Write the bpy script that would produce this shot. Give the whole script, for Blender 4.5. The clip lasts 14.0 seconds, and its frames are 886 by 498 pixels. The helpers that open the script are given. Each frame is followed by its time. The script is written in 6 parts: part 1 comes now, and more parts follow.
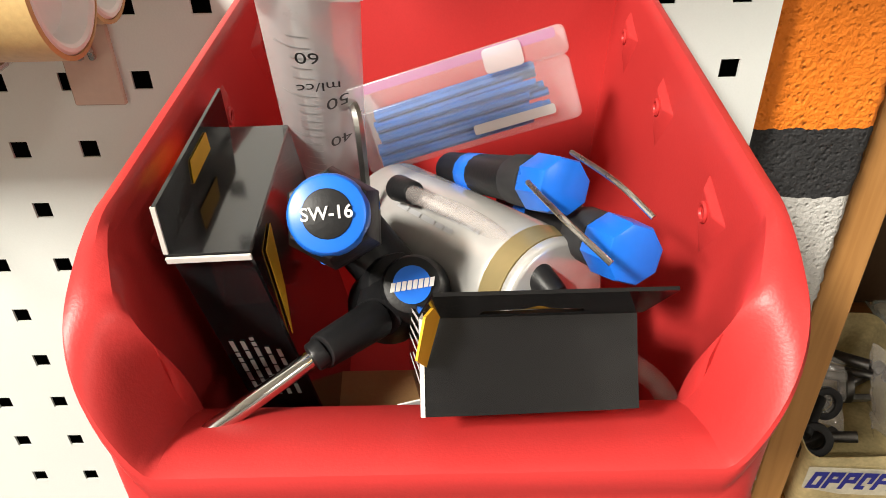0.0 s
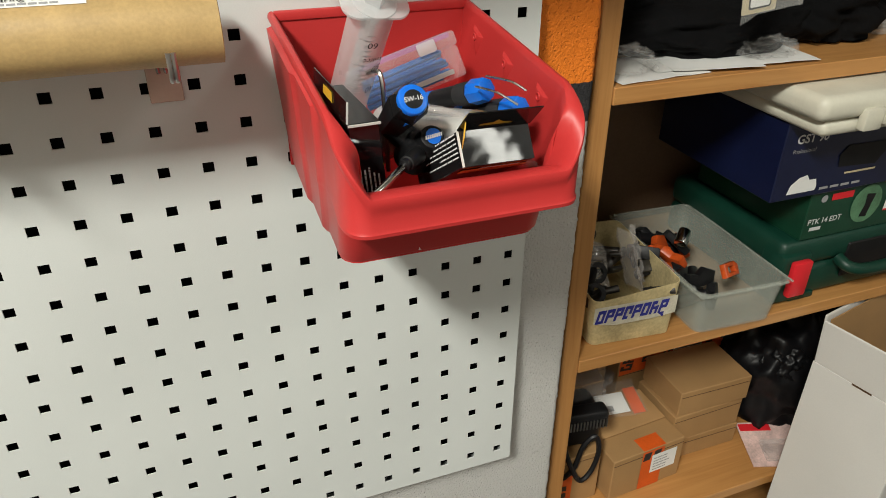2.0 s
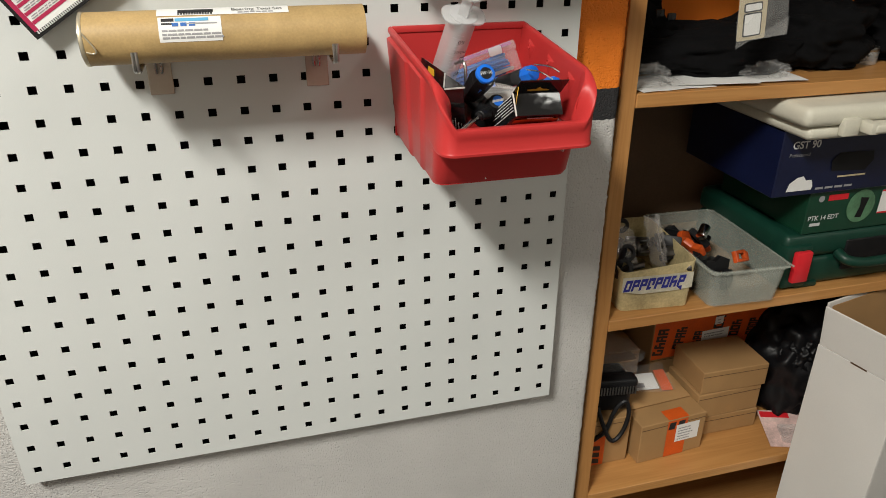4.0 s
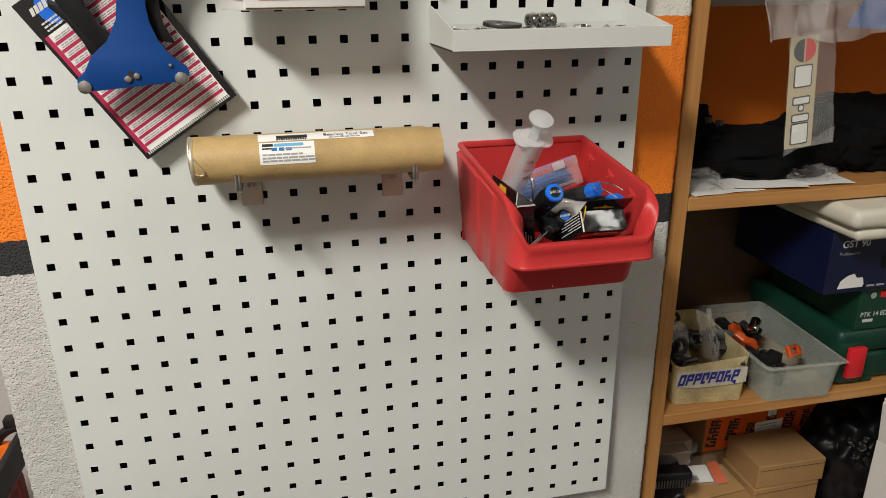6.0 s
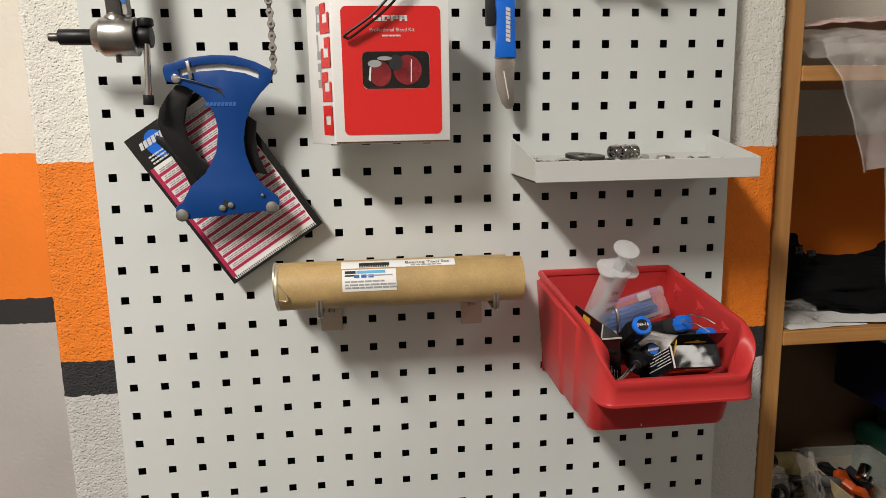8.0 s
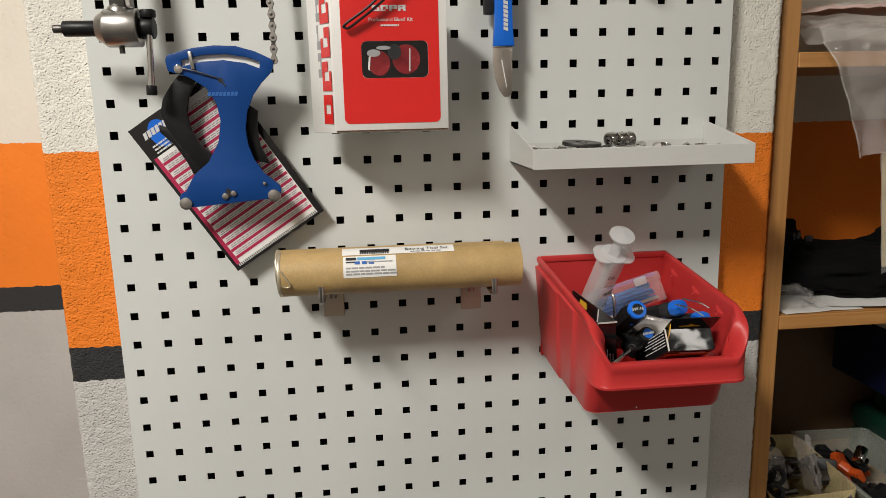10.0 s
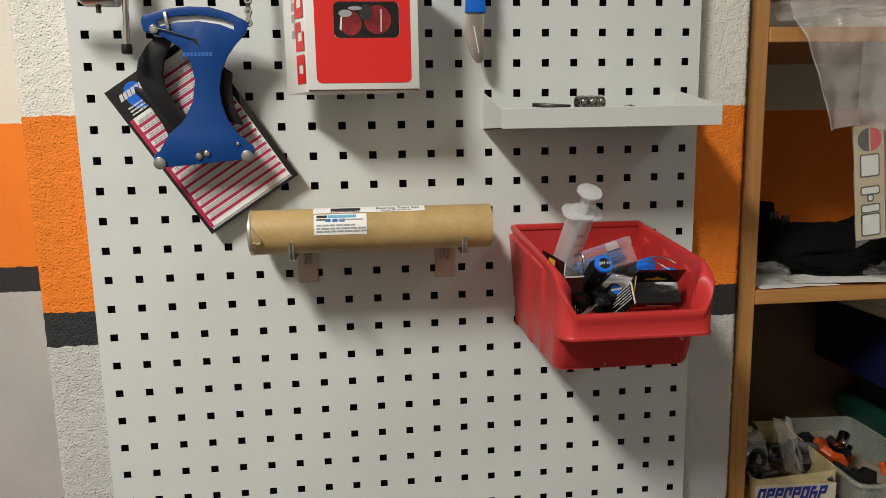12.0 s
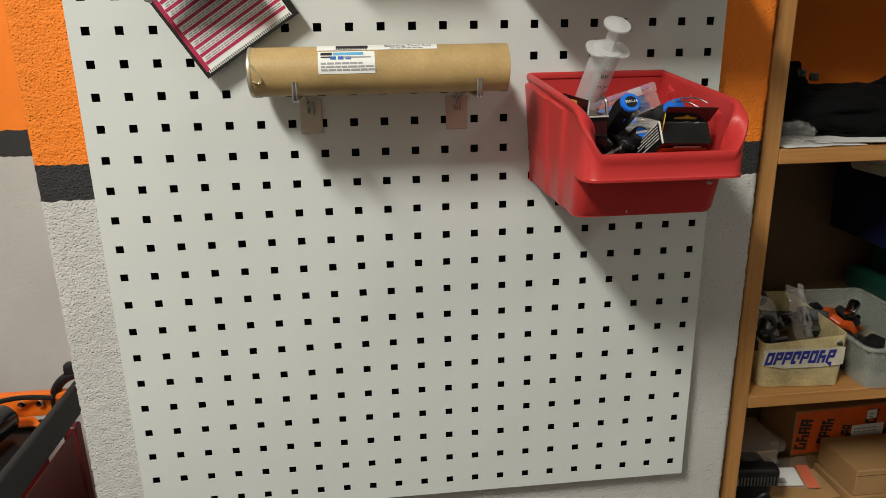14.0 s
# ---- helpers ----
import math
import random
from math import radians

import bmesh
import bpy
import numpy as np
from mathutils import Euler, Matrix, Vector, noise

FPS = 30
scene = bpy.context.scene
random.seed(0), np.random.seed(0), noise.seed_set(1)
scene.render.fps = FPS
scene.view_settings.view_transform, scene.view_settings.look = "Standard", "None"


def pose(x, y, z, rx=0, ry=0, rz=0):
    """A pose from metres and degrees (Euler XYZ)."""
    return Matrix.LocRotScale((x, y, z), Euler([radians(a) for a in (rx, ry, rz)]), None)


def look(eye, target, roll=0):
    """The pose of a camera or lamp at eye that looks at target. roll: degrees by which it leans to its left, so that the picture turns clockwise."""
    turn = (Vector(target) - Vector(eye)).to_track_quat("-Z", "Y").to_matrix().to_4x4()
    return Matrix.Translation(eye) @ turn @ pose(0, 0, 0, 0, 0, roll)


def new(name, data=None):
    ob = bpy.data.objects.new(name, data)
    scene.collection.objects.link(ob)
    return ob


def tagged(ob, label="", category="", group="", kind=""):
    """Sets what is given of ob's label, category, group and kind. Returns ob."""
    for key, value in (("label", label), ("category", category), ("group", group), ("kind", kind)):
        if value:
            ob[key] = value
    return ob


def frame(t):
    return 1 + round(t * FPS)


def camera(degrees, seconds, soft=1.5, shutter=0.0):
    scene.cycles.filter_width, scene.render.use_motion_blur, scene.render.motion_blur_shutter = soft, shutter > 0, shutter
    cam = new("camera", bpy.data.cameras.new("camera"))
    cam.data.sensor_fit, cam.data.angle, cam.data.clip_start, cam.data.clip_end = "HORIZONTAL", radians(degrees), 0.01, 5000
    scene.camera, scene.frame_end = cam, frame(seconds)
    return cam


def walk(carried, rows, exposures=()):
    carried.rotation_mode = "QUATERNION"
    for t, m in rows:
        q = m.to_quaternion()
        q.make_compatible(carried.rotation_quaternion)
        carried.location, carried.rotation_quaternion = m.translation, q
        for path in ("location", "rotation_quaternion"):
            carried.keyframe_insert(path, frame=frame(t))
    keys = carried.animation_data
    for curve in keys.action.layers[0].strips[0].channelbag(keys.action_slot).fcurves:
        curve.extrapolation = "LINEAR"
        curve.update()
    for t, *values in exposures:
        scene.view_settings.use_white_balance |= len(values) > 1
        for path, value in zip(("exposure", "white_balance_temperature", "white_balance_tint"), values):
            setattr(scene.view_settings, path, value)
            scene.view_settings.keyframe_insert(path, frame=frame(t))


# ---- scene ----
cam = camera(64.0, 14.0, soft=0.9)
PATH = [
    (0, (0.2310, -0.3570, 1.3560), (0.2270, 1.3200, 0.2670), -1.20),
    (0.5, (0.2180, -0.3620, 1.3600), (0.3130, 1.3140, 0.2720), -1.10),
    (0.8, (0.2067, -0.3824, 1.3693), (0.3689, 1.2985, 0.2976), -0.95),
    (1, (0.1840, -0.4170, 1.3760), (0.4320, 1.2590, 0.3120), -0.80),
    (1.2, (0.1475, -0.4589, 1.3787), (0.4729, 1.2088, 0.3237), -1.00),
    (1.5, (0.0898, -0.5186, 1.3773), (0.5788, 1.1266, 0.3496), -0.53),
    (1.8, (0.0691, -0.5736, 1.3947), (0.6390, 1.0514, 0.3777), -0.20),
    (2, (0.0671, -0.6224, 1.4133), (0.6747, 0.9956, 0.4085), 0.31),
    (2.2, (0.0794, -0.6689, 1.4224), (0.6868, 0.9588, 0.4315), 0.33),
    (2.5, (0.0917, -0.7294, 1.4266), (0.6844, 0.9328, 0.4853), 0.53),
    (3, (0.0810, -0.7923, 1.4222), (0.6064, 0.9093, 0.5125), 0.36),
    (3.2, (0.0528, -0.8179, 1.4186), (0.5590, 0.8889, 0.5087), 0.33),
    (5.5, (-0.0623, -0.9202, 1.4573), (0.3680, 0.8834, 0.7085), -0.43),
    (6, (-0.0754, -0.9105, 1.4792), (0.3215, 0.9246, 0.7887), -0.59),
    (6.5, (-0.0850, -0.9213, 1.4979), (0.2702, 0.9774, 0.9805), -0.97),
    (7, (-0.0928, -0.9162, 1.5044), (0.2001, 1.0223, 1.1082), -1.07),
    (7.5, (-0.0896, -0.8960, 1.4982), (0.1536, 1.0562, 1.1372), -1.03),
    (8, (-0.0841, -0.8931, 1.4838), (0.1384, 1.0627, 1.1254), -1.03),
    (8.5, (-0.0924, -0.8822, 1.4703), (0.1284, 1.0698, 1.0937), -1.04),
    (10.8, (-0.0744, -0.9179, 1.5256), (0.1286, 1.0324, 1.1313), -1.42),
    (11, (-0.0825, -0.9177, 1.5377), (0.1293, 1.0383, 1.1808), -1.22),
    (11.5, (-0.0837, -0.9111, 1.5016), (0.1367, 1.0517, 1.1857), -1.04),
    (12, (-0.0487, -0.9306, 1.4108), (0.1617, 1.0323, 1.0868), -1.10),
    (12.5, (-0.0491, -0.9316, 1.3444), (0.1645, 1.0223, 0.9737), -1.00),
    (13, (-0.0492, -0.9307, 1.3441), (0.1732, 0.9983, 0.8652), -0.86),
    (13.5, (-0.0500, -0.9171, 1.3345), (0.1758, 0.9966, 0.7989), -0.90),
    (14, (-0.0643, -0.9016, 1.3428), (0.1412, 0.9966, 0.7477), -0.96),
]
EXPOSURES = [(0.0, 1.26, 6750, 8), (0.6, 1.23, 6600, 7), (1.0, 1.08, 6500, 5), (1.5, 0.65, 6450, 4), (2.0, 0.45, 6450, 4), (3.2, 0.44, 6450, 6), (5.3, 0.10, 6500, 9), (7.0, 0.18, 6530, 10), (7.6, 0.03, 6550, 11), (11.0, -0.07, 6560, 9), (12.5, -0.08, 6540, 7), (14.0, 0.03, 6520, 5)]
walk(cam, [(t, look(eye, target, roll)) for t, eye, target, roll in PATH], EXPOSURES)
# world, lamps
world = bpy.data.worlds.new("room_world")
scene.world = world
world.use_nodes = True
world.node_tree.nodes["Background"].inputs[0].default_value = (0.9, 0.85, 0.78, 1)
world.node_tree.nodes["Background"].inputs[1].default_value = 0.02


def lamp(name, x, y, z, sx, sy, power, colour):
    data = bpy.data.lights.new(name, "AREA")
    data.shape, data.size, data.size_y, data.energy, data.color = "RECTANGLE", sx, sy, power, colour
    ob = new(name, data)
    ob.matrix_basis = pose(x, y, z)
    return ob


LAMPS = [(-1.32, -1.75, 3.15, 0.34, 0.80, 124.0), (2.06, -2.28, 3.15, 0.34, 1.20, 13.5)]
for lx, ly, lz, sx, sy, power in LAMPS:
    lamp("ceiling_lamp_light", lx, ly, lz, sx, sy, power, (1.0, 0.955, 0.885))


# ---------------------------------------------------------------- materials
def mat(name, col, rough=0.5, metal=0.0, var=0.12, scale=25.0, bump=0.0, bscale=250.0, col2=None, trans=0.0, ior=1.45, coat=0.0, wear=0.0, spec=0.5, alpha=1.0):
    m = bpy.data.materials.new(name)
    m.use_nodes = True
    nt = m.node_tree
    n, l = nt.nodes, nt.links
    b = n["Principled BSDF"]
    b.inputs["Metallic"].default_value = metal
    b.inputs["Transmission Weight"].default_value = trans
    b.inputs["IOR"].default_value = ior
    b.inputs["Coat Weight"].default_value = coat
    b.inputs["Coat Roughness"].default_value = 0.08
    b.inputs["Specular IOR Level"].default_value = spec
    b.inputs["Alpha"].default_value = alpha
    tc = n.new("ShaderNodeTexCoord")
    big = n.new("ShaderNodeTexNoise")
    big.inputs["Scale"].default_value, big.inputs["Detail"].default_value = scale, 5
    fine = n.new("ShaderNodeTexNoise")
    fine.inputs["Scale"].default_value, fine.inputs["Detail"].default_value = bscale, 4
    l.new(tc.outputs["Object"], big.inputs["Vector"])
    l.new(tc.outputs["Object"], fine.inputs["Vector"])
    ramp = n.new("ShaderNodeValToRGB")
    c2 = col2 or tuple(c * (1 - var) for c in col)
    c1 = tuple(min(1, c * (1 + var * 0.6)) for c in col)
    ramp.color_ramp.elements[0].position, ramp.color_ramp.elements[1].position = 0.32, 0.68
    ramp.color_ramp.elements[0].color, ramp.color_ramp.elements[1].color = (*c2, 1), (*c1, 1)
    add = n.new("ShaderNodeMath")
    add.operation = "MULTIPLY_ADD"
    add.inputs[1].default_value = 0.3
    l.new(fine.outputs["Fac"], add.inputs[0])
    mul = n.new("ShaderNodeMath")
    mul.operation = "MULTIPLY"
    mul.inputs[1].default_value = 0.7
    l.new(big.outputs["Fac"], mul.inputs[0])
    l.new(mul.outputs[0], add.inputs[2])
    l.new(add.outputs[0], ramp.inputs["Fac"])
    l.new(ramp.outputs["Color"], b.inputs["Base Color"])
    rr = n.new("ShaderNodeMapRange")
    rr.inputs["To Min"].default_value, rr.inputs["To Max"].default_value = max(0, rough - 0.08 - wear), min(1, rough + 0.08 + wear)
    l.new(big.outputs["Fac"], rr.inputs["Value"])
    l.new(rr.outputs["Result"], b.inputs["Roughness"])
    if bump:
        bp = n.new("ShaderNodeBump")
        bp.inputs["Strength"].default_value, bp.inputs["Distance"].default_value = min(1, bump), 0.002
        l.new(fine.outputs["Fac"], bp.inputs["Height"])
        l.new(bp.outputs["Normal"], b.inputs["Normal"])
    return m


def stripe_wall(name, grain, depth, pits, upper, lower):
    """Wall paint: white above, orange band, black band, grey below, with ragged paint edges."""
    m = bpy.data.materials.new(name)
    m.use_nodes = True
    nt = m.node_tree
    n, l = nt.nodes, nt.links
    b = n["Principled BSDF"]
    tc = n.new("ShaderNodeTexCoord")
    sep = n.new("ShaderNodeSeparateXYZ")
    l.new(tc.outputs["Object"], sep.inputs[0])
    wob = n.new("ShaderNodeTexNoise")
    wob.inputs["Scale"].default_value, wob.inputs["Detail"].default_value = 90, 3
    l.new(tc.outputs["Object"], wob.inputs["Vector"])
    off = n.new("ShaderNodeMath")
    off.operation = "MULTIPLY_ADD"
    off.inputs[1].default_value = 0.007
    l.new(wob.outputs["Fac"], off.inputs[0])
    l.new(sep.outputs["Z"], off.inputs[2])
    blotch = n.new("ShaderNodeTexNoise")
    blotch.inputs["Scale"].default_value, blotch.inputs["Detail"].default_value = 7, 6
    l.new(tc.outputs["Object"], blotch.inputs["Vector"])

    def step(at):
        s = n.new("ShaderNodeMath")
        s.operation = "GREATER_THAN"
        s.inputs[1].default_value = at + 0.0035
        l.new(off.outputs[0], s.inputs[0])
        return s

    def mix(fac, a, c):
        x = n.new("ShaderNodeMix")
        x.data_type = "RGBA"
        l.new(fac.outputs[0], x.inputs["Factor"])
        for sock, v in ((x.inputs[6], a), (x.inputs[7], c)):
            if isinstance(v, tuple):
                sock.default_value = (*v, 1)
            else:
                l.new(v.outputs[2], sock)
        return x
    low = mix(step(1.141), lower, (0.022, 0.022, 0.024))
    mid = mix(step(1.187), low, (0.86, 0.215, 0.012))
    top = mix(step(1.441), mid, upper)
    tint = n.new("ShaderNodeMix")
    tint.data_type, tint.blend_type = "RGBA", "MULTIPLY"
    tint.inputs["Factor"].default_value = 1
    tone = n.new("ShaderNodeMapRange")
    tone.inputs["To Min"].default_value, tone.inputs["To Max"].default_value = 0.82, 1.1
    l.new(blotch.outputs["Fac"], tone.inputs["Value"])
    l.new(top.outputs[2], tint.inputs[6])
    l.new(tone.outputs["Result"], tint.inputs[7])
    l.new(tint.outputs[2], b.inputs["Base Color"])
    b.inputs["Roughness"].default_value = 0.75
    g = n.new("ShaderNodeTexNoise")
    g.inputs["Scale"].default_value, g.inputs["Detail"].default_value = grain, 6
    l.new(tc.outputs["Object"], g.inputs["Vector"])
    v = n.new("ShaderNodeTexVoronoi")
    v.inputs["Scale"].default_value = grain * 0.7
    l.new(tc.outputs["Object"], v.inputs["Vector"])
    clampv = n.new("ShaderNodeMapRange")
    clampv.inputs["From Max"].default_value = 0.35
    l.new(v.outputs["Distance"], clampv.inputs["Value"])
    comb = n.new("ShaderNodeMath")
    comb.operation = "MULTIPLY_ADD"
    comb.inputs[1].default_value = pits
    l.new(clampv.outputs["Result"], comb.inputs[0])
    l.new(g.outputs["Fac"], comb.inputs[2])
    bp = n.new("ShaderNodeBump")
    bp.inputs["Strength"].default_value, bp.inputs["Distance"].default_value = 1.0, depth
    l.new(comb.outputs[0], bp.inputs["Height"])
    l.new(bp.outputs["Normal"], b.inputs["Normal"])
    return m


def wood(name, c1, c2, axis):
    """Laminated board with grain along one axis."""
    m = bpy.data.materials.new(name)
    m.use_nodes = True
    nt = m.node_tree
    n, l = nt.nodes, nt.links
    b = n["Principled BSDF"]
    tc = n.new("ShaderNodeTexCoord")
    mp = n.new("ShaderNodeMapping")
    mp.inputs["Scale"].default_value = [6 if i == axis else 130 for i in range(3)]
    l.new(tc.outputs["Object"], mp.inputs["Vector"])
    g = n.new("ShaderNodeTexNoise")
    g.inputs["Scale"].default_value, g.inputs["Detail"].default_value, g.inputs["Distortion"].default_value = 1.0, 6, 0.8
    l.new(mp.outputs["Vector"], g.inputs["Vector"])
    ramp = n.new("ShaderNodeValToRGB")
    ramp.color_ramp.elements[0].position, ramp.color_ramp.elements[1].position = 0.3, 0.72
    ramp.color_ramp.elements[0].color, ramp.color_ramp.elements[1].color = (*c2, 1), (*c1, 1)
    l.new(g.outputs["Fac"], ramp.inputs["Fac"])
    l.new(ramp.outputs["Color"], b.inputs["Base Color"])
    b.inputs["Roughness"].default_value = 0.42
    bp = n.new("ShaderNodeBump")
    bp.inputs["Strength"].default_value, bp.inputs["Distance"].default_value = 0.25, 0.0006
    l.new(g.outputs["Fac"], bp.inputs["Height"])
    l.new(bp.outputs["Normal"], b.inputs["Normal"])
    return m


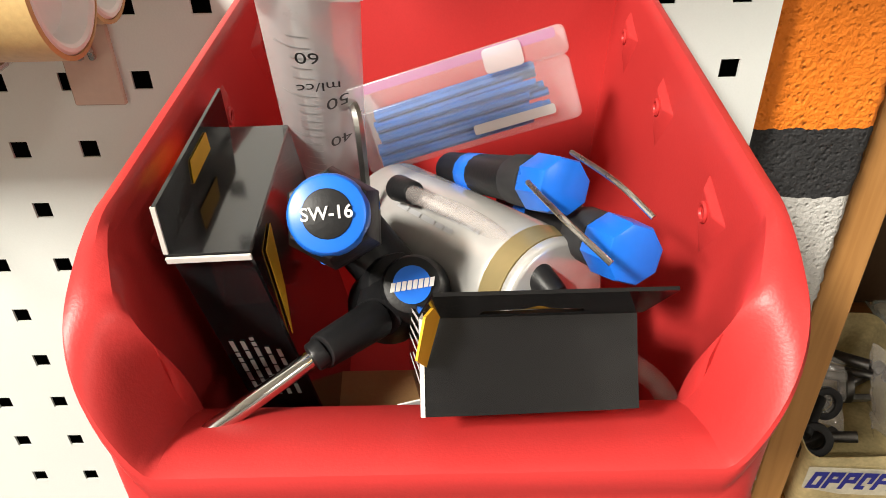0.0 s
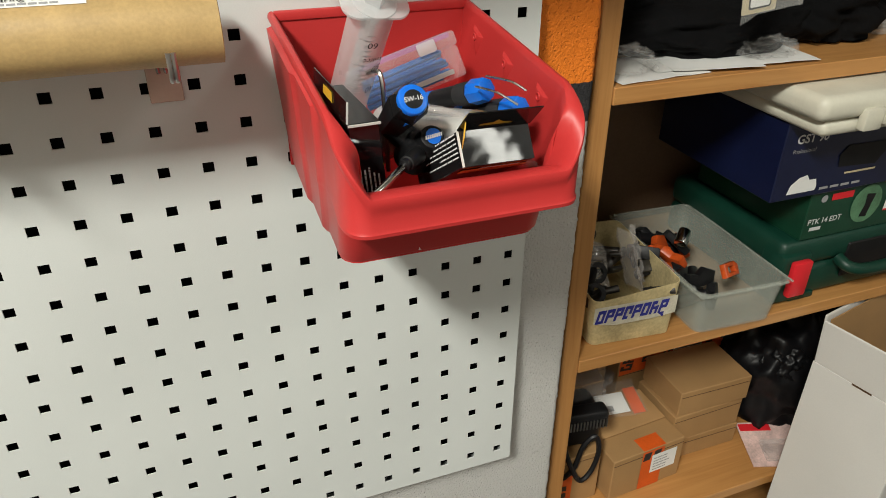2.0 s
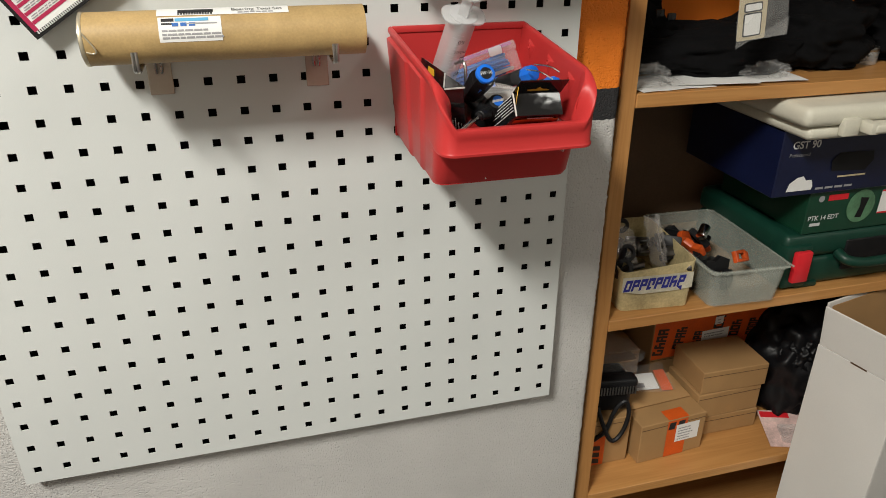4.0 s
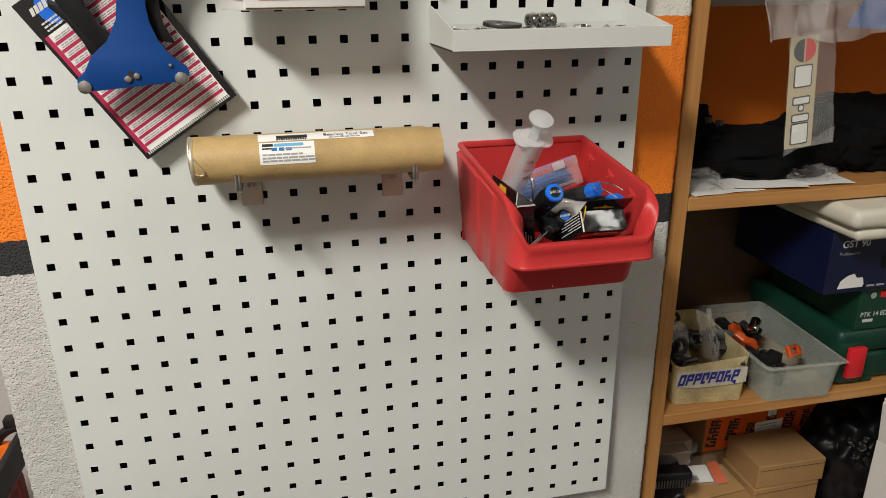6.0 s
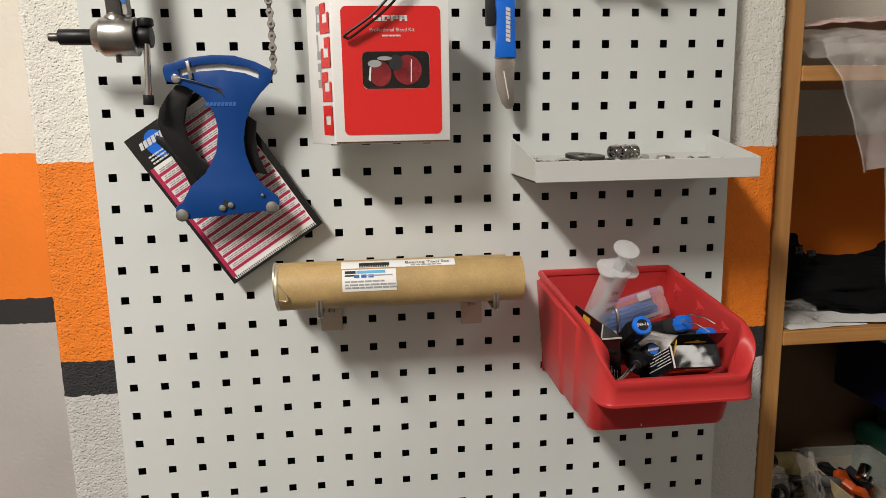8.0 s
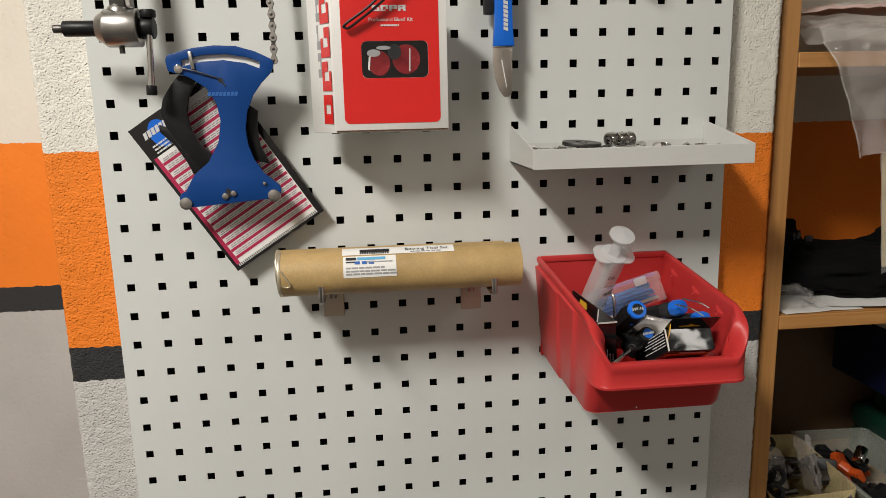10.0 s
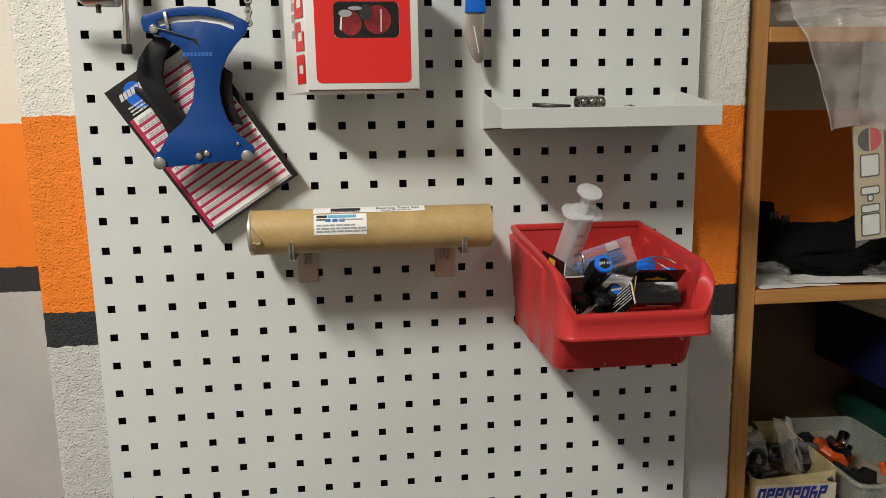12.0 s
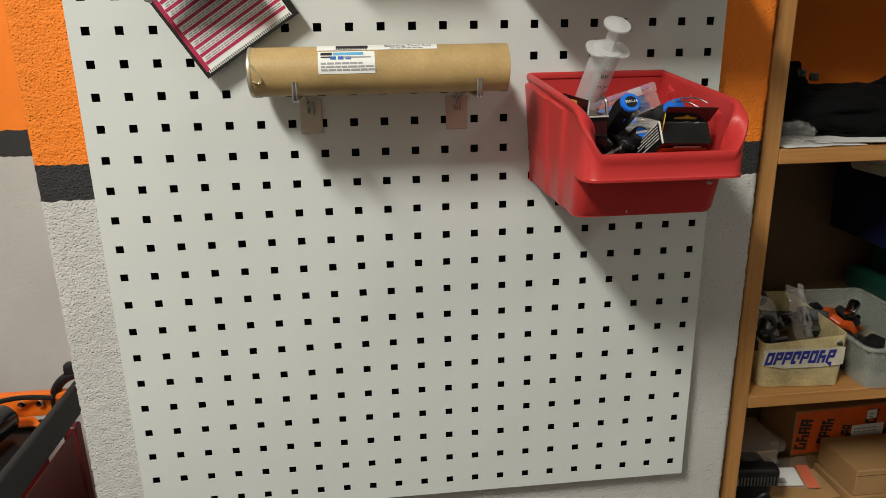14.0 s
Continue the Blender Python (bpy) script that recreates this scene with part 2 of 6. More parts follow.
M = {
    "pillar": stripe_wall("rough_stucco_paint", 330, 0.0021, 0.60, (0.78, 0.76, 0.69), (0.56, 0.55, 0.53)),
    "back": stripe_wall("smooth_plaster_paint", 120, 0.0007, 0.5, (0.74, 0.70, 0.62), (0.46, 0.45, 0.43)),
    "plain_wall": mat("plain_wall_paint", (0.29, 0.272, 0.248), 0.8, var=0.1, scale=3, bump=0.3),
    "ceiling": mat("ceiling_paint", (0.80, 0.785, 0.75), 0.85, var=0.06, scale=2),
    "floor": mat("concrete_floor", (0.055, 0.052, 0.049), 0.7, var=0.25, scale=4, bump=0.3),
    # near-black of the added sheet that gives the panel's holes their shade
    "backing": mat("hole_shade_black", (0.012, 0.012, 0.012), 0.9, var=0.2, scale=20, spec=0.1),
    "steel_white": mat("white_powder_coat", (0.625, 0.648, 0.632), 0.42, var=0.05, scale=5, bump=0.06, bscale=900),
    "steel_grey": mat("light_grey_powder_coat", (0.58, 0.585, 0.57), 0.45, var=0.05, scale=6, bump=0.05, bscale=900),
    "red_plastic": mat("red_plastic", (0.49, 0.034, 0.034), 0.38, var=0.1, scale=12, bump=0.05, bscale=1200, wear=0.05, spec=0.35),
    "wood_x": wood("beech_laminate_across", (0.52, 0.265, 0.088), (0.42, 0.195, 0.058), 0),
    "wood_z": wood("beech_laminate_upright", (0.47, 0.235, 0.078), (0.37, 0.17, 0.05), 2),
    "edge_dark": mat("raw_board_edge", (0.09, 0.045, 0.02), 0.7, var=0.2),
    "kraft": mat("kraft_tube_paper", (0.46, 0.315, 0.135), 0.5, var=0.26, scale=22, bump=0.08, bscale=400),
    "kraft_end": mat("metal_tube_rim", (0.62, 0.55, 0.40), 0.35, metal=0.6, var=0.15),
    "carton": mat("brown_cardboard", (0.37, 0.215, 0.088), 0.75, var=0.12, scale=14, bump=0.12, bscale=500),
    "carton_white": mat("white_faced_cardboard", (0.66, 0.65, 0.62), 0.55, var=0.06, scale=6, bump=0.06, bscale=400),
    "paper": mat("white_paper", (0.78, 0.78, 0.76), 0.6, var=0.05, scale=20),
    "ink": mat("black_ink", (0.02, 0.02, 0.022), 0.5, var=0.1),
    "ink_grey": mat("grey_ink", (0.32, 0.32, 0.33), 0.5, var=0.1),
    "white_ink": mat("white_ink", (0.62, 0.62, 0.62), 0.45, var=0.05),
    "blue_ink": mat("blue_ink", (0.02, 0.12, 0.42), 0.5, var=0.1),
    "cyan_ink": mat("pale_blue_ink", (0.12, 0.4, 0.65), 0.5, var=0.1),
    "navy_ink": mat("navy_print", (0.025, 0.03, 0.25), 0.45, var=0.2),
    "box_red": mat("red_printed_card", (0.68, 0.018, 0.016), 0.38, var=0.06, scale=10, coat=0.2),
    "box_white": mat("white_printed_card", (0.76, 0.75, 0.73), 0.4, var=0.05, scale=10, coat=0.2),
    "crimson": mat("crimson_print", (0.42, 0.018, 0.075), 0.45, var=0.1),
    "tool_blue": mat("blue_anodised_plate", (0.006, 0.050, 0.215), 0.36, var=0.12, scale=15, bump=0.03, bscale=900, wear=0.06, spec=0.25),
    "grip_blue": mat("blue_grip_plastic", (0.008, 0.14, 0.66), 0.3, var=0.1, scale=40),
    "black_plastic": mat("black_plastic", (0.010, 0.010, 0.011), 0.42, var=0.3, scale=30, bump=0.06, bscale=700, spec=0.3),
    "black_gloss": mat("glossy_black_card", (0.010, 0.010, 0.011), 0.12, var=0.3, scale=14, bump=0.05, bscale=34, coat=0.4),
    "black_cloth": mat("black_fabric", (0.0035, 0.0035, 0.004), 0.9, var=0.4, scale=30, bump=0.6, bscale=500, spec=0.15),
    "rubber": mat("dark_rubber", (0.022, 0.022, 0.024), 0.6, var=0.3, scale=25, spec=0.3),
    "steel": mat("brushed_steel", (0.42, 0.41, 0.39), 0.30, metal=1.0, var=0.2, scale=60, bump=0.06, bscale=600),
    "steel_dark": mat("darkened_steel", (0.12, 0.115, 0.11), 0.42, metal=0.9, var=0.3, scale=60, bump=0.1, bscale=500),
    "chrome": mat("chrome", (0.62, 0.61, 0.60), 0.12, metal=1.0, var=0.1, scale=80),
    "zinc": mat("zinc_plated_wire", (0.55, 0.54, 0.52), 0.28, metal=1.0, var=0.15, scale=90),
    "gold": mat("gold_anodised_metal", (0.62, 0.27, 0.02), 0.24, metal=0.85, var=0.12, scale=40),
    "blade": mat("ground_steel_blade", (0.52, 0.47, 0.42), 0.35, metal=0.9, var=0.12, scale=30),
    "clear": mat("clear_plastic", (0.88, 0.88, 0.87), 0.12, var=0.03, alpha=0.35),
    "frosted": mat("frosted_plastic", (0.70, 0.71, 0.72), 0.3, var=0.04, scale=40, alpha=0.4),
    "frost_box": mat("cloudy_plastic_box", (0.50, 0.53, 0.47), 0.28, var=0.2, scale=12, alpha=0.3),
    "worn_paper": mat("yellowed_sticker", (0.62, 0.58, 0.46), 0.5, var=0.3, scale=40),
    "cream": mat("yellowed_plastic", (0.55, 0.45, 0.24), 0.5, var=0.45, scale=22, bump=0.1),
    "case_green": mat("dark_green_plastic", (0.005, 0.038, 0.024), 0.42, var=0.15, scale=30, bump=0.12, bscale=900),
    "box_green": mat("green_printed_card", (0.007, 0.050, 0.026), 0.35, var=0.25, scale=9, coat=0.2),
    "box_navy": mat("navy_printed_card", (0.006, 0.010, 0.042), 0.35, var=0.35, scale=9, coat=0.2),
    "case_white": mat("off_white_plastic", (0.62, 0.60, 0.50), 0.45, var=0.08, scale=20),
    "clip_red": mat("red_clip_plastic", (0.66, 0.02, 0.03), 0.35, var=0.08),
    "orange": mat("orange_painted_metal", (0.75, 0.155, 0.012), 0.35, var=0.1, scale=14, wear=0.05),
    "orange_print": mat("orange_printed_card", (0.66, 0.10, 0.012), 0.5, var=0.2, scale=20),
    "pink_card": mat("pink_and_white_card", (0.72, 0.52, 0.48), 0.5, var=0.4, scale=30),
    "yellow": mat("yellow_card", (0.75, 0.42, 0.03), 0.55, var=0.1),
    "can": mat("white_printed_can", (0.66, 0.65, 0.63), 0.24, metal=0.55, var=0.1),
    "gold_band": mat("dull_gold_band", (0.42, 0.33, 0.16), 0.35, metal=0.6, var=0.1),
    "blue_rods": mat("blue_plastic_sleeves", (0.015, 0.17, 0.62), 0.3, var=0.3, scale=60),
    "magenta": mat("magenta_card", (0.34, 0.02, 0.20), 0.5, var=0.1),
    "beige": mat("tan_sticker_paper", (0.55, 0.46, 0.29), 0.55, var=0.06),
    "hardboard": mat("dark_hardboard", (0.16, 0.10, 0.06), 0.7, var=0.2, scale=8, bump=0.1),
    "pic_green": mat("pale_green_print", (0.10, 0.22, 0.12), 0.4, var=0.4, scale=40),
    "film": mat("clear_film", (0.80, 0.80, 0.78), 0.12, var=0.08, scale=30, bump=0.3, bscale=90, alpha=0.17),
    "bag_film": mat("milky_bag_film", (0.74, 0.70, 0.67), 0.10, var=0.2, scale=18, bump=0.35, bscale=110, alpha=0.30, coat=0.8),
    # clear hook plates: reflected surroundings painted in as tan and rose tones
    "clip_tan": mat("tan_reflection_plastic", (0.66, 0.58, 0.48), 0.2, var=0.08, alpha=0.7),
    "clip_rose": mat("rose_reflection_plastic", (0.66, 0.50, 0.42), 0.2, var=0.08, alpha=0.7),
    "hose_clear": mat("clear_hose", (0.60, 0.54, 0.52), 0.05, var=0.05, alpha=0.26, coat=0.8),
    "case_clear": mat("clear_case_plastic", (0.78, 0.80, 0.82), 0.15, var=0.05, alpha=0.22),
    "dim_red": mat("red_part_behind_film", (0.22, 0.02, 0.025), 0.25, var=0.4, scale=60),
    "cap_white": mat("white_plastic_cap", (0.72, 0.72, 0.70), 0.4, var=0.05, scale=30, bump=0.06),
    "orange_part": mat("dirty_orange_plastic", (0.52, 0.075, 0.012), 0.4, var=0.45, scale=40, bump=0.1),
    "thin_film": mat("thin_clear_film", (0.80, 0.80, 0.79), 0.08, var=0.1, scale=30, bump=0.4, bscale=70, alpha=0.09, coat=0.6),
    "sack": mat("black_sack_film", (0.006, 0.006, 0.007), 0.42, var=0.3, scale=14, bump=0.3, bscale=60, spec=0.3),
    "dark_red": mat("dark_red_panel", (0.10, 0.008, 0.008), 0.45, var=0.25, scale=9),
    "lamp_body": mat("white_enamel", (0.8, 0.8, 0.78), 0.4, var=0.03),
}


# ---------------------------------------------------------------- mesh helpers
ROOT = {}


def thing(name, base, label, category, group="", kind=""):
    """An Empty at the thing's base; its parts are given in world metres."""
    ob = new(name)
    ob.empty_display_size = 0.02
    ob.matrix_basis = Matrix.Translation(base)
    ROOT[ob] = Vector(base)
    return tagged(ob, label, category, group, kind)


def part(name, bm, material, parent=None, label="", smooth=True, kind="", hard=0.6):
    """Links a bmesh (in world metres) as one mesh object under a thing or a part."""
    me = bpy.data.meshes.new(name)
    base = ROOT.get(parent, Vector((0, 0, 0)))
    bm.transform(Matrix.Translation(-base))
    bm.normal_update()
    for f in bm.faces:
        f.smooth = smooth
    if smooth:
        for e in bm.edges:
            e.smooth = not (len(e.link_faces) == 2 and e.calc_face_angle(0) > hard)
    bm.to_mesh(me)
    bm.free()
    for mm in (material if isinstance(material, (list, tuple)) else [material]):
        me.materials.append(mm if not isinstance(mm, str) else M[mm])
    ob = new(name, me)
    if parent is not None:
        ob.parent = parent
        ROOT[ob] = base
    return tagged(ob, label, kind=kind)


def join(*bms):
    out = bms[0]
    for b in bms[1:]:
        me = bpy.data.meshes.new("tmp")
        b.to_mesh(me)
        out.from_mesh(me)
        bpy.data.meshes.remove(me)
        b.free()
    return out


def block(x0, x1, y0, y1, z0, z1, bevel=0.0, seg=2, m=None):
    bm = bmesh.new()
    bmesh.ops.create_cube(bm, size=1)
    bm.transform(Matrix.Translation(((x0 + x1) / 2, (y0 + y1) / 2, (z0 + z1) / 2)) @ Matrix.Diagonal((x1 - x0, y1 - y0, z1 - z0, 1)))
    if bevel:
        bmesh.ops.bevel(bm, geom=bm.edges[:], offset=bevel, segments=seg, affect="EDGES", profile=0.5)
    if m is not None:
        bm.transform(m)
    return bm


def rod(a, b, r, r2=None, n=16, bevel=0.0):
    """A closed cylinder or cone from a to b."""
    a, b = Vector(a), Vector(b)
    bm = bmesh.new()
    d = b - a
    bmesh.ops.create_cone(bm, cap_ends=True, segments=n, radius1=r, radius2=r if r2 is None else r2, depth=d.length)
    if bevel:
        caps = [e for e in bm.edges if abs(e.verts[0].co.z - e.verts[1].co.z) < 1e-7]
        bmesh.ops.bevel(bm, geom=caps, offset=bevel, segments=2, affect="EDGES", profile=0.5)
    bm.transform(Matrix.Translation((a + b) / 2) @ d.to_track_quat("Z", "Y").to_matrix().to_4x4())
    return bm


def pipe(points, r, n=8, closed=False):
    """A wire of round section along a smooth line through the points."""
    pts = [Vector(p) for p in points]
    fine = []
    k = len(pts)
    for i in range(k - (0 if closed else 1)):
        p0 = pts[(i - 1) % k] if closed or i > 0 else pts[i]
        p1, p2 = pts[i], pts[(i + 1) % k]
        p3 = pts[(i + 2) % k] if closed or i + 2 < k else p2
        for s in range(5):
            t = s / 5
            fine.append(0.5 * (2 * p1 + (p2 - p0) * t + (2 * p0 - 5 * p1 + 4 * p2 - p3) * t * t + (3 * p1 - p0 - 3 * p2 + p3) * t ** 3))
    if not closed:
        fine.append(pts[-1])
    bm = bmesh.new()
    rings = []
    side = None
    m = len(fine)
    for i, p in enumerate(fine):
        d = (fine[(i + 1) % m] if closed or i + 1 < m else p) - (fine[i - 1] if closed or i > 0 else p)
        d = d.normalized() if d.length > 1e-9 else Vector((0, 0, 1))
        if side is None:
            side = d.orthogonal().normalized()
        side = (side - d * side.dot(d)).normalized()
        up = d.cross(side)
        rings.append([bm.verts.new(p + r * (math.cos(2 * math.pi * j / n) * side + math.sin(2 * math.pi * j / n) * up)) for j in range(n)])
    for i in range(m - (0 if closed else 1)):
        a, b = rings[i], rings[(i + 1) % m]
        for j in range(n):
            bm.faces.new((a[j], a[(j + 1) % n], b[(j + 1) % n], b[j]))
    if not closed:
        bm.faces.new(rings[0][::-1])
        bm.faces.new(rings[-1])
    bmesh.ops.recalc_face_normals(bm, faces=bm.faces[:])
    return bm


def plate(outline, thick, m, bevel=0.0, holes=()):
    """A flat plate: outline in its own x, y; thickness along its z; m places it."""
    bm = bmesh.new()
    loops = []
    for pts in (outline, *holes):
        vs = [bm.verts.new((x, y, 0)) for x, y in pts]
        loops += [bm.edges.new((vs[i], vs[(i + 1) % len(vs)])) for i in range(len(vs))]
    if holes:
        bmesh.ops.triangle_fill(bm, use_beauty=True, use_dissolve=False, edges=loops)
    else:
        bm.faces.new(bm.verts[:])
    bmesh.ops.recalc_face_normals(bm, faces=bm.faces[:])
    ext = bmesh.ops.extrude_face_region(bm, geom=bm.faces[:])
    bmesh.ops.translate(bm, verts=[v for v in ext["geom"] if isinstance(v, bmesh.types.BMVert)], vec=(0, 0, thick))
    bmesh.ops.recalc_face_normals(bm, faces=bm.faces[:])
    if bevel:
        sharp = [e for e in bm.edges if len(e.link_faces) == 2 and e.calc_face_angle(0) > 1.2 and abs(e.verts[0].co.z - e.verts[1].co.z) < 1e-7]
        bmesh.ops.bevel(bm, geom=sharp, offset=bevel, segments=2, affect="EDGES", profile=0.5)
    bm.transform(m)
    return bm


def arc(cx, cy, r, a0, a1, n=10):
    return [(cx + r * math.cos(radians(a0 + (a1 - a0) * i / n)), cy + r * math.sin(radians(a0 + (a1 - a0) * i / n))) for i in range(n + 1)]


def rounded(w, h, r, n=4):
    return arc(w / 2 - r, h / 2 - r, r, 0, 90, n) + arc(-w / 2 + r, h / 2 - r, r, 90, 180, n) + arc(-w / 2 + r, -h / 2 + r, r, 180, 270, n) + arc(w / 2 - r, -h / 2 + r, r, 270, 360, n)


def face_m(origin, right, up):
    """The pose of a face: x to the right, y up, z out of it."""
    r = Vector(right).normalized()
    u = Vector(up)
    u = (u - r * u.dot(r)).normalized()
    z = r.cross(u)
    m = Matrix((r, u, z)).transposed().to_4x4()
    m.translation = Vector(origin)
    return m


def bar(m, x, y, w, h, lift=0.0003):
    """A thin printed bar on a face."""
    bm = bmesh.new()
    bm.faces.new([bm.verts.new(p) for p in ((x, y, lift), (x + w, y, lift), (x + w, y + h, lift), (x, y + h, lift))])
    bm.transform(m)
    return bm


def bars(m, x, y, w, rows, pitch, h, ragged=0.35, seed=1, words=True):
    """Lines of writing too small to read, as short plain bars."""
    rnd = random.Random(seed)
    out = bmesh.new()
    for i in range(rows):
        end = x + w * (1 - ragged * rnd.random())
        cx = x
        while cx < end:
            ww = (0.06 + 0.12 * rnd.random()) * w if words else end - x
            join(out, bar(m, cx, y - i * pitch, min(ww, end - cx), h))
            cx += ww + 0.02 * w
    return out


def words(text, size, m, shear=0.0, bold=0.0):
    cu = bpy.data.curves.new("words", "FONT")
    cu.body, cu.size, cu.align_x, cu.align_y, cu.shear, cu.offset = text, size, "CENTER", "CENTER", shear, bold
    ob = bpy.data.objects.new("words", cu)
    me = bpy.data.meshes.new_from_object(ob)
    bm = bmesh.new()
    bm.from_mesh(me)
    bm.transform(m @ Matrix.Translation((0, 0, 0.0004)))
    bpy.data.objects.remove(ob)
    bpy.data.curves.remove(cu)
    bpy.data.meshes.remove(me)
    return bm


def lettering(m, x, y, w, h, n, slant=0.25, gap=0.2):
    """A word mark drawn as slanted plain blocks."""
    out = bmesh.new()
    step = w / n
    for i in range(n):
        x0 = x + i * step
        x1 = x0 + step * (1 - gap)
        out.faces.new([out.verts.new(p) for p in ((x0, y, 0.0004), (x1, y, 0.0004), (x1 + slant * h, y + h, 0.0004), (x0 + slant * h, y + h, 0.0004))])
    out.transform(m)
    return out


def glyphs(m, x, y, w, h, n, seed):
    """A printed word mark as chunky plain shapes, each with a notch or a slot."""
    rnd = random.Random(seed)
    out = bmesh.new()
    step = w / n
    for i in range(n):
        x0, x1 = x + i * step, x + (i + 0.88) * step
        t = (x1 - x0) * 0.34
        for q in ((x0, y, t, h), (x1 - t, y + (0 if rnd.random() < 0.6 else 0.35 * h), t, h * (1 if rnd.random() < 0.5 else 0.62)), (x0 + t, y + h * 0.74, x1 - x0 - 2 * t, h * 0.26), (x0 + t, y + h * (0.0 if rnd.random() < 0.4 else 0.36), x1 - x0 - 2 * t, h * 0.22)):
            q = (q[0], q[1], q[2], min(q[3], y + h - q[1]))
            join(out, bar(m, *q, 0.0004))
    return out


def disc(m, x, y, rx, ry, n=24, lift=0.0003):
    bm = bmesh.new()
    bm.faces.new([bm.verts.new((x + rx * math.cos(2 * math.pi * i / n), y + ry * math.sin(2 * math.pi * i / n), lift)) for i in range(n)])
    bm.transform(m)
    return bm


FRONT = Matrix(((1, 0, 0, 0), (0, 0, -1, 0), (0, 1, 0, 0), (0, 0, 0, 1)))


def front(x, y, z):
    """A face that looks along -y."""
    return Matrix.Translation((x, y, z)) @ FRONT


def setting(name, bm, material, label, smooth=False, category=""):
    return tagged(part(name, bm, material, None, label, smooth=smooth), label, category, kind="structure")


# ---------------------------------------------------------------- the setting
setting("floor", block(-2.6, 2.6, -3.2, 0.55, -0.1, 0.0), "floor", "bare grey concrete workshop floor")
setting("ceiling", block(-2.6, 2.6, -3.2, 0.55, 3.3, 3.4), "ceiling", "plain white painted ceiling")
setting("wall_north", block(-2.5, 2.5, 0.4, 0.55, 0.0, 3.3), "back", "plaster wall with orange and black painted stripes")
setting("wall_south", block(-2.5, 2.5, -3.2, -3.1, 0.0, 3.3), "plain_wall", "plain off-white painted wall")
setting("wall_west", block(-2.6, -2.5, -3.2, 0.55, 0.0, 3.3), "plain_wall", "plain off-white painted wall")
setting("wall_east", block(2.5, 2.6, -3.2, 0.55, 0.0, 3.3), "plain_wall", "plain off-white painted wall")


def build_pillar():
    """A wide rendered pillar whose stucco surface and corners are uneven."""
    x0, x1, yf, yb = -0.475, 0.482, 0.024, 0.4
    xs = list(np.linspace(x0, -0.37, 30)) + list(np.linspace(-0.3, 0.3, 5)) + list(np.linspace(0.37, x1, 32))
    zs = [0.0, 0.2] + list(np.linspace(0.3, 1.85, 420)) + [2.1, 3.3]
    verts, faces = [], []

    def rough(x, y, z):
        return 0.0007 * noise.noise((x * 95, y * 95, z * 95)) + 0.0011 * noise.noise((x * 240, y * 240, z * 240))
    for z in zs:
        verts.append((x0 + rough(x0, 9, z), yb, z))
        for i, x in enumerate(xs):
            edge = i == 0 or i == len(xs) - 1
            verts.append((x + (1.3 * rough(x, 5, z) if edge else 0), yf + rough(x, 1, z) + (0.002 if edge else 0), z))
        verts.append((x1 + rough(x1, 7, z), yb, z))
    k = len(xs) + 2
    for j in range(len(zs) - 1):
        for i in range(k - 1):
            faces.append((j * k + i, j * k + i + 1, (j + 1) * k + i + 1, (j + 1) * k + i))
    me = bpy.data.meshes.new("pillar")
    me.from_pydata(verts, [], faces)
    me.polygons.foreach_set("use_smooth", [True] * len(faces))
    me.materials.append(M["pillar"])
    tagged(new("pillar", me), "rough stucco pillar painted white, orange, black and grey", "pillar", kind="structure")


build_pillar()

for lx, ly, lz, sx, sy, power in LAMPS:
    fx = thing("ceiling_light", (lx, ly, 3.3), "white enamel ceiling batten light, switched on", "ceiling light", "ceiling lights")
    part("housing", block(lx - sx / 2 - 0.03, lx + sx / 2 + 0.03, ly - sy / 2 - 0.02, ly + sy / 2 + 0.02, lz + 0.012, 3.299, 0.006), "lamp_body", fx)


# ---------------------------------------------------------------- perforated panel
PITCH, HOLE, PX, PZ0, ROWS_UP = 0.038, 0.0098, 0.4, 0.677, 31


def build_panel():
    z1 = 0.70 + ROWS_UP * PITCH + 0.02
    xs, zs = [-PX], [PZ0]
    for c in range(21):
        xs += [(c - 10) * PITCH - HOLE / 2, (c - 10) * PITCH + HOLE / 2]
    for r in range(ROWS_UP + 1):
        zs += [0.70 + r * PITCH - HOLE / 2, 0.70 + r * PITCH + HOLE / 2]
    xs.append(PX)
    zs.append(z1)
    bm = bmesh.new()
    t = 0.0015
    lay = []
    for y in (0.0, t):
        lay.append([[bm.verts.new((x, y, z)) for x in xs] for z in zs])
    for j in range(len(zs) - 1):
        for i in range(len(xs) - 1):
            hole = i % 2 == 1 and j % 2 == 1
            a, b = lay
            q = [(j, i), (j, i + 1), (j + 1, i + 1), (j + 1, i)]
            if not hole:
                bm.faces.new([a[p][s] for p, s in q])
                bm.faces.new([b[p][s] for p, s in q[::-1]])
            else:
                for e in range(4):
                    (p0, s0), (p1, s1) = q[e], q[(e + 1) % 4]
                    bm.faces.new((a[p0][s0], a[p1][s1], b[p1][s1], b[p0][s0]))
    # folded edges back to the wall
    root = thing("perforated_panel", (0, 0.022, PZ0), "white steel tool panel with rows of square holes", "tool panel")
    part("sheet", bm, "steel_white", root, smooth=False)
    # added sheet: its black stands for the shade inside the holes
    part("hole_shade_sheet", block(-PX + 0.004, PX - 0.004, 0.0185, 0.0200, PZ0 + 0.004, z1 - 0.004), "backing", root, "added black sheet standing in for the shade inside the holes")
    for xa, xb in ((-PX, -PX + t), (PX - t, PX)):
        part("folded_edge", block(xa, xb, 0.0016, 0.0222, PZ0, z1), "steel_white", root, smooth=False)
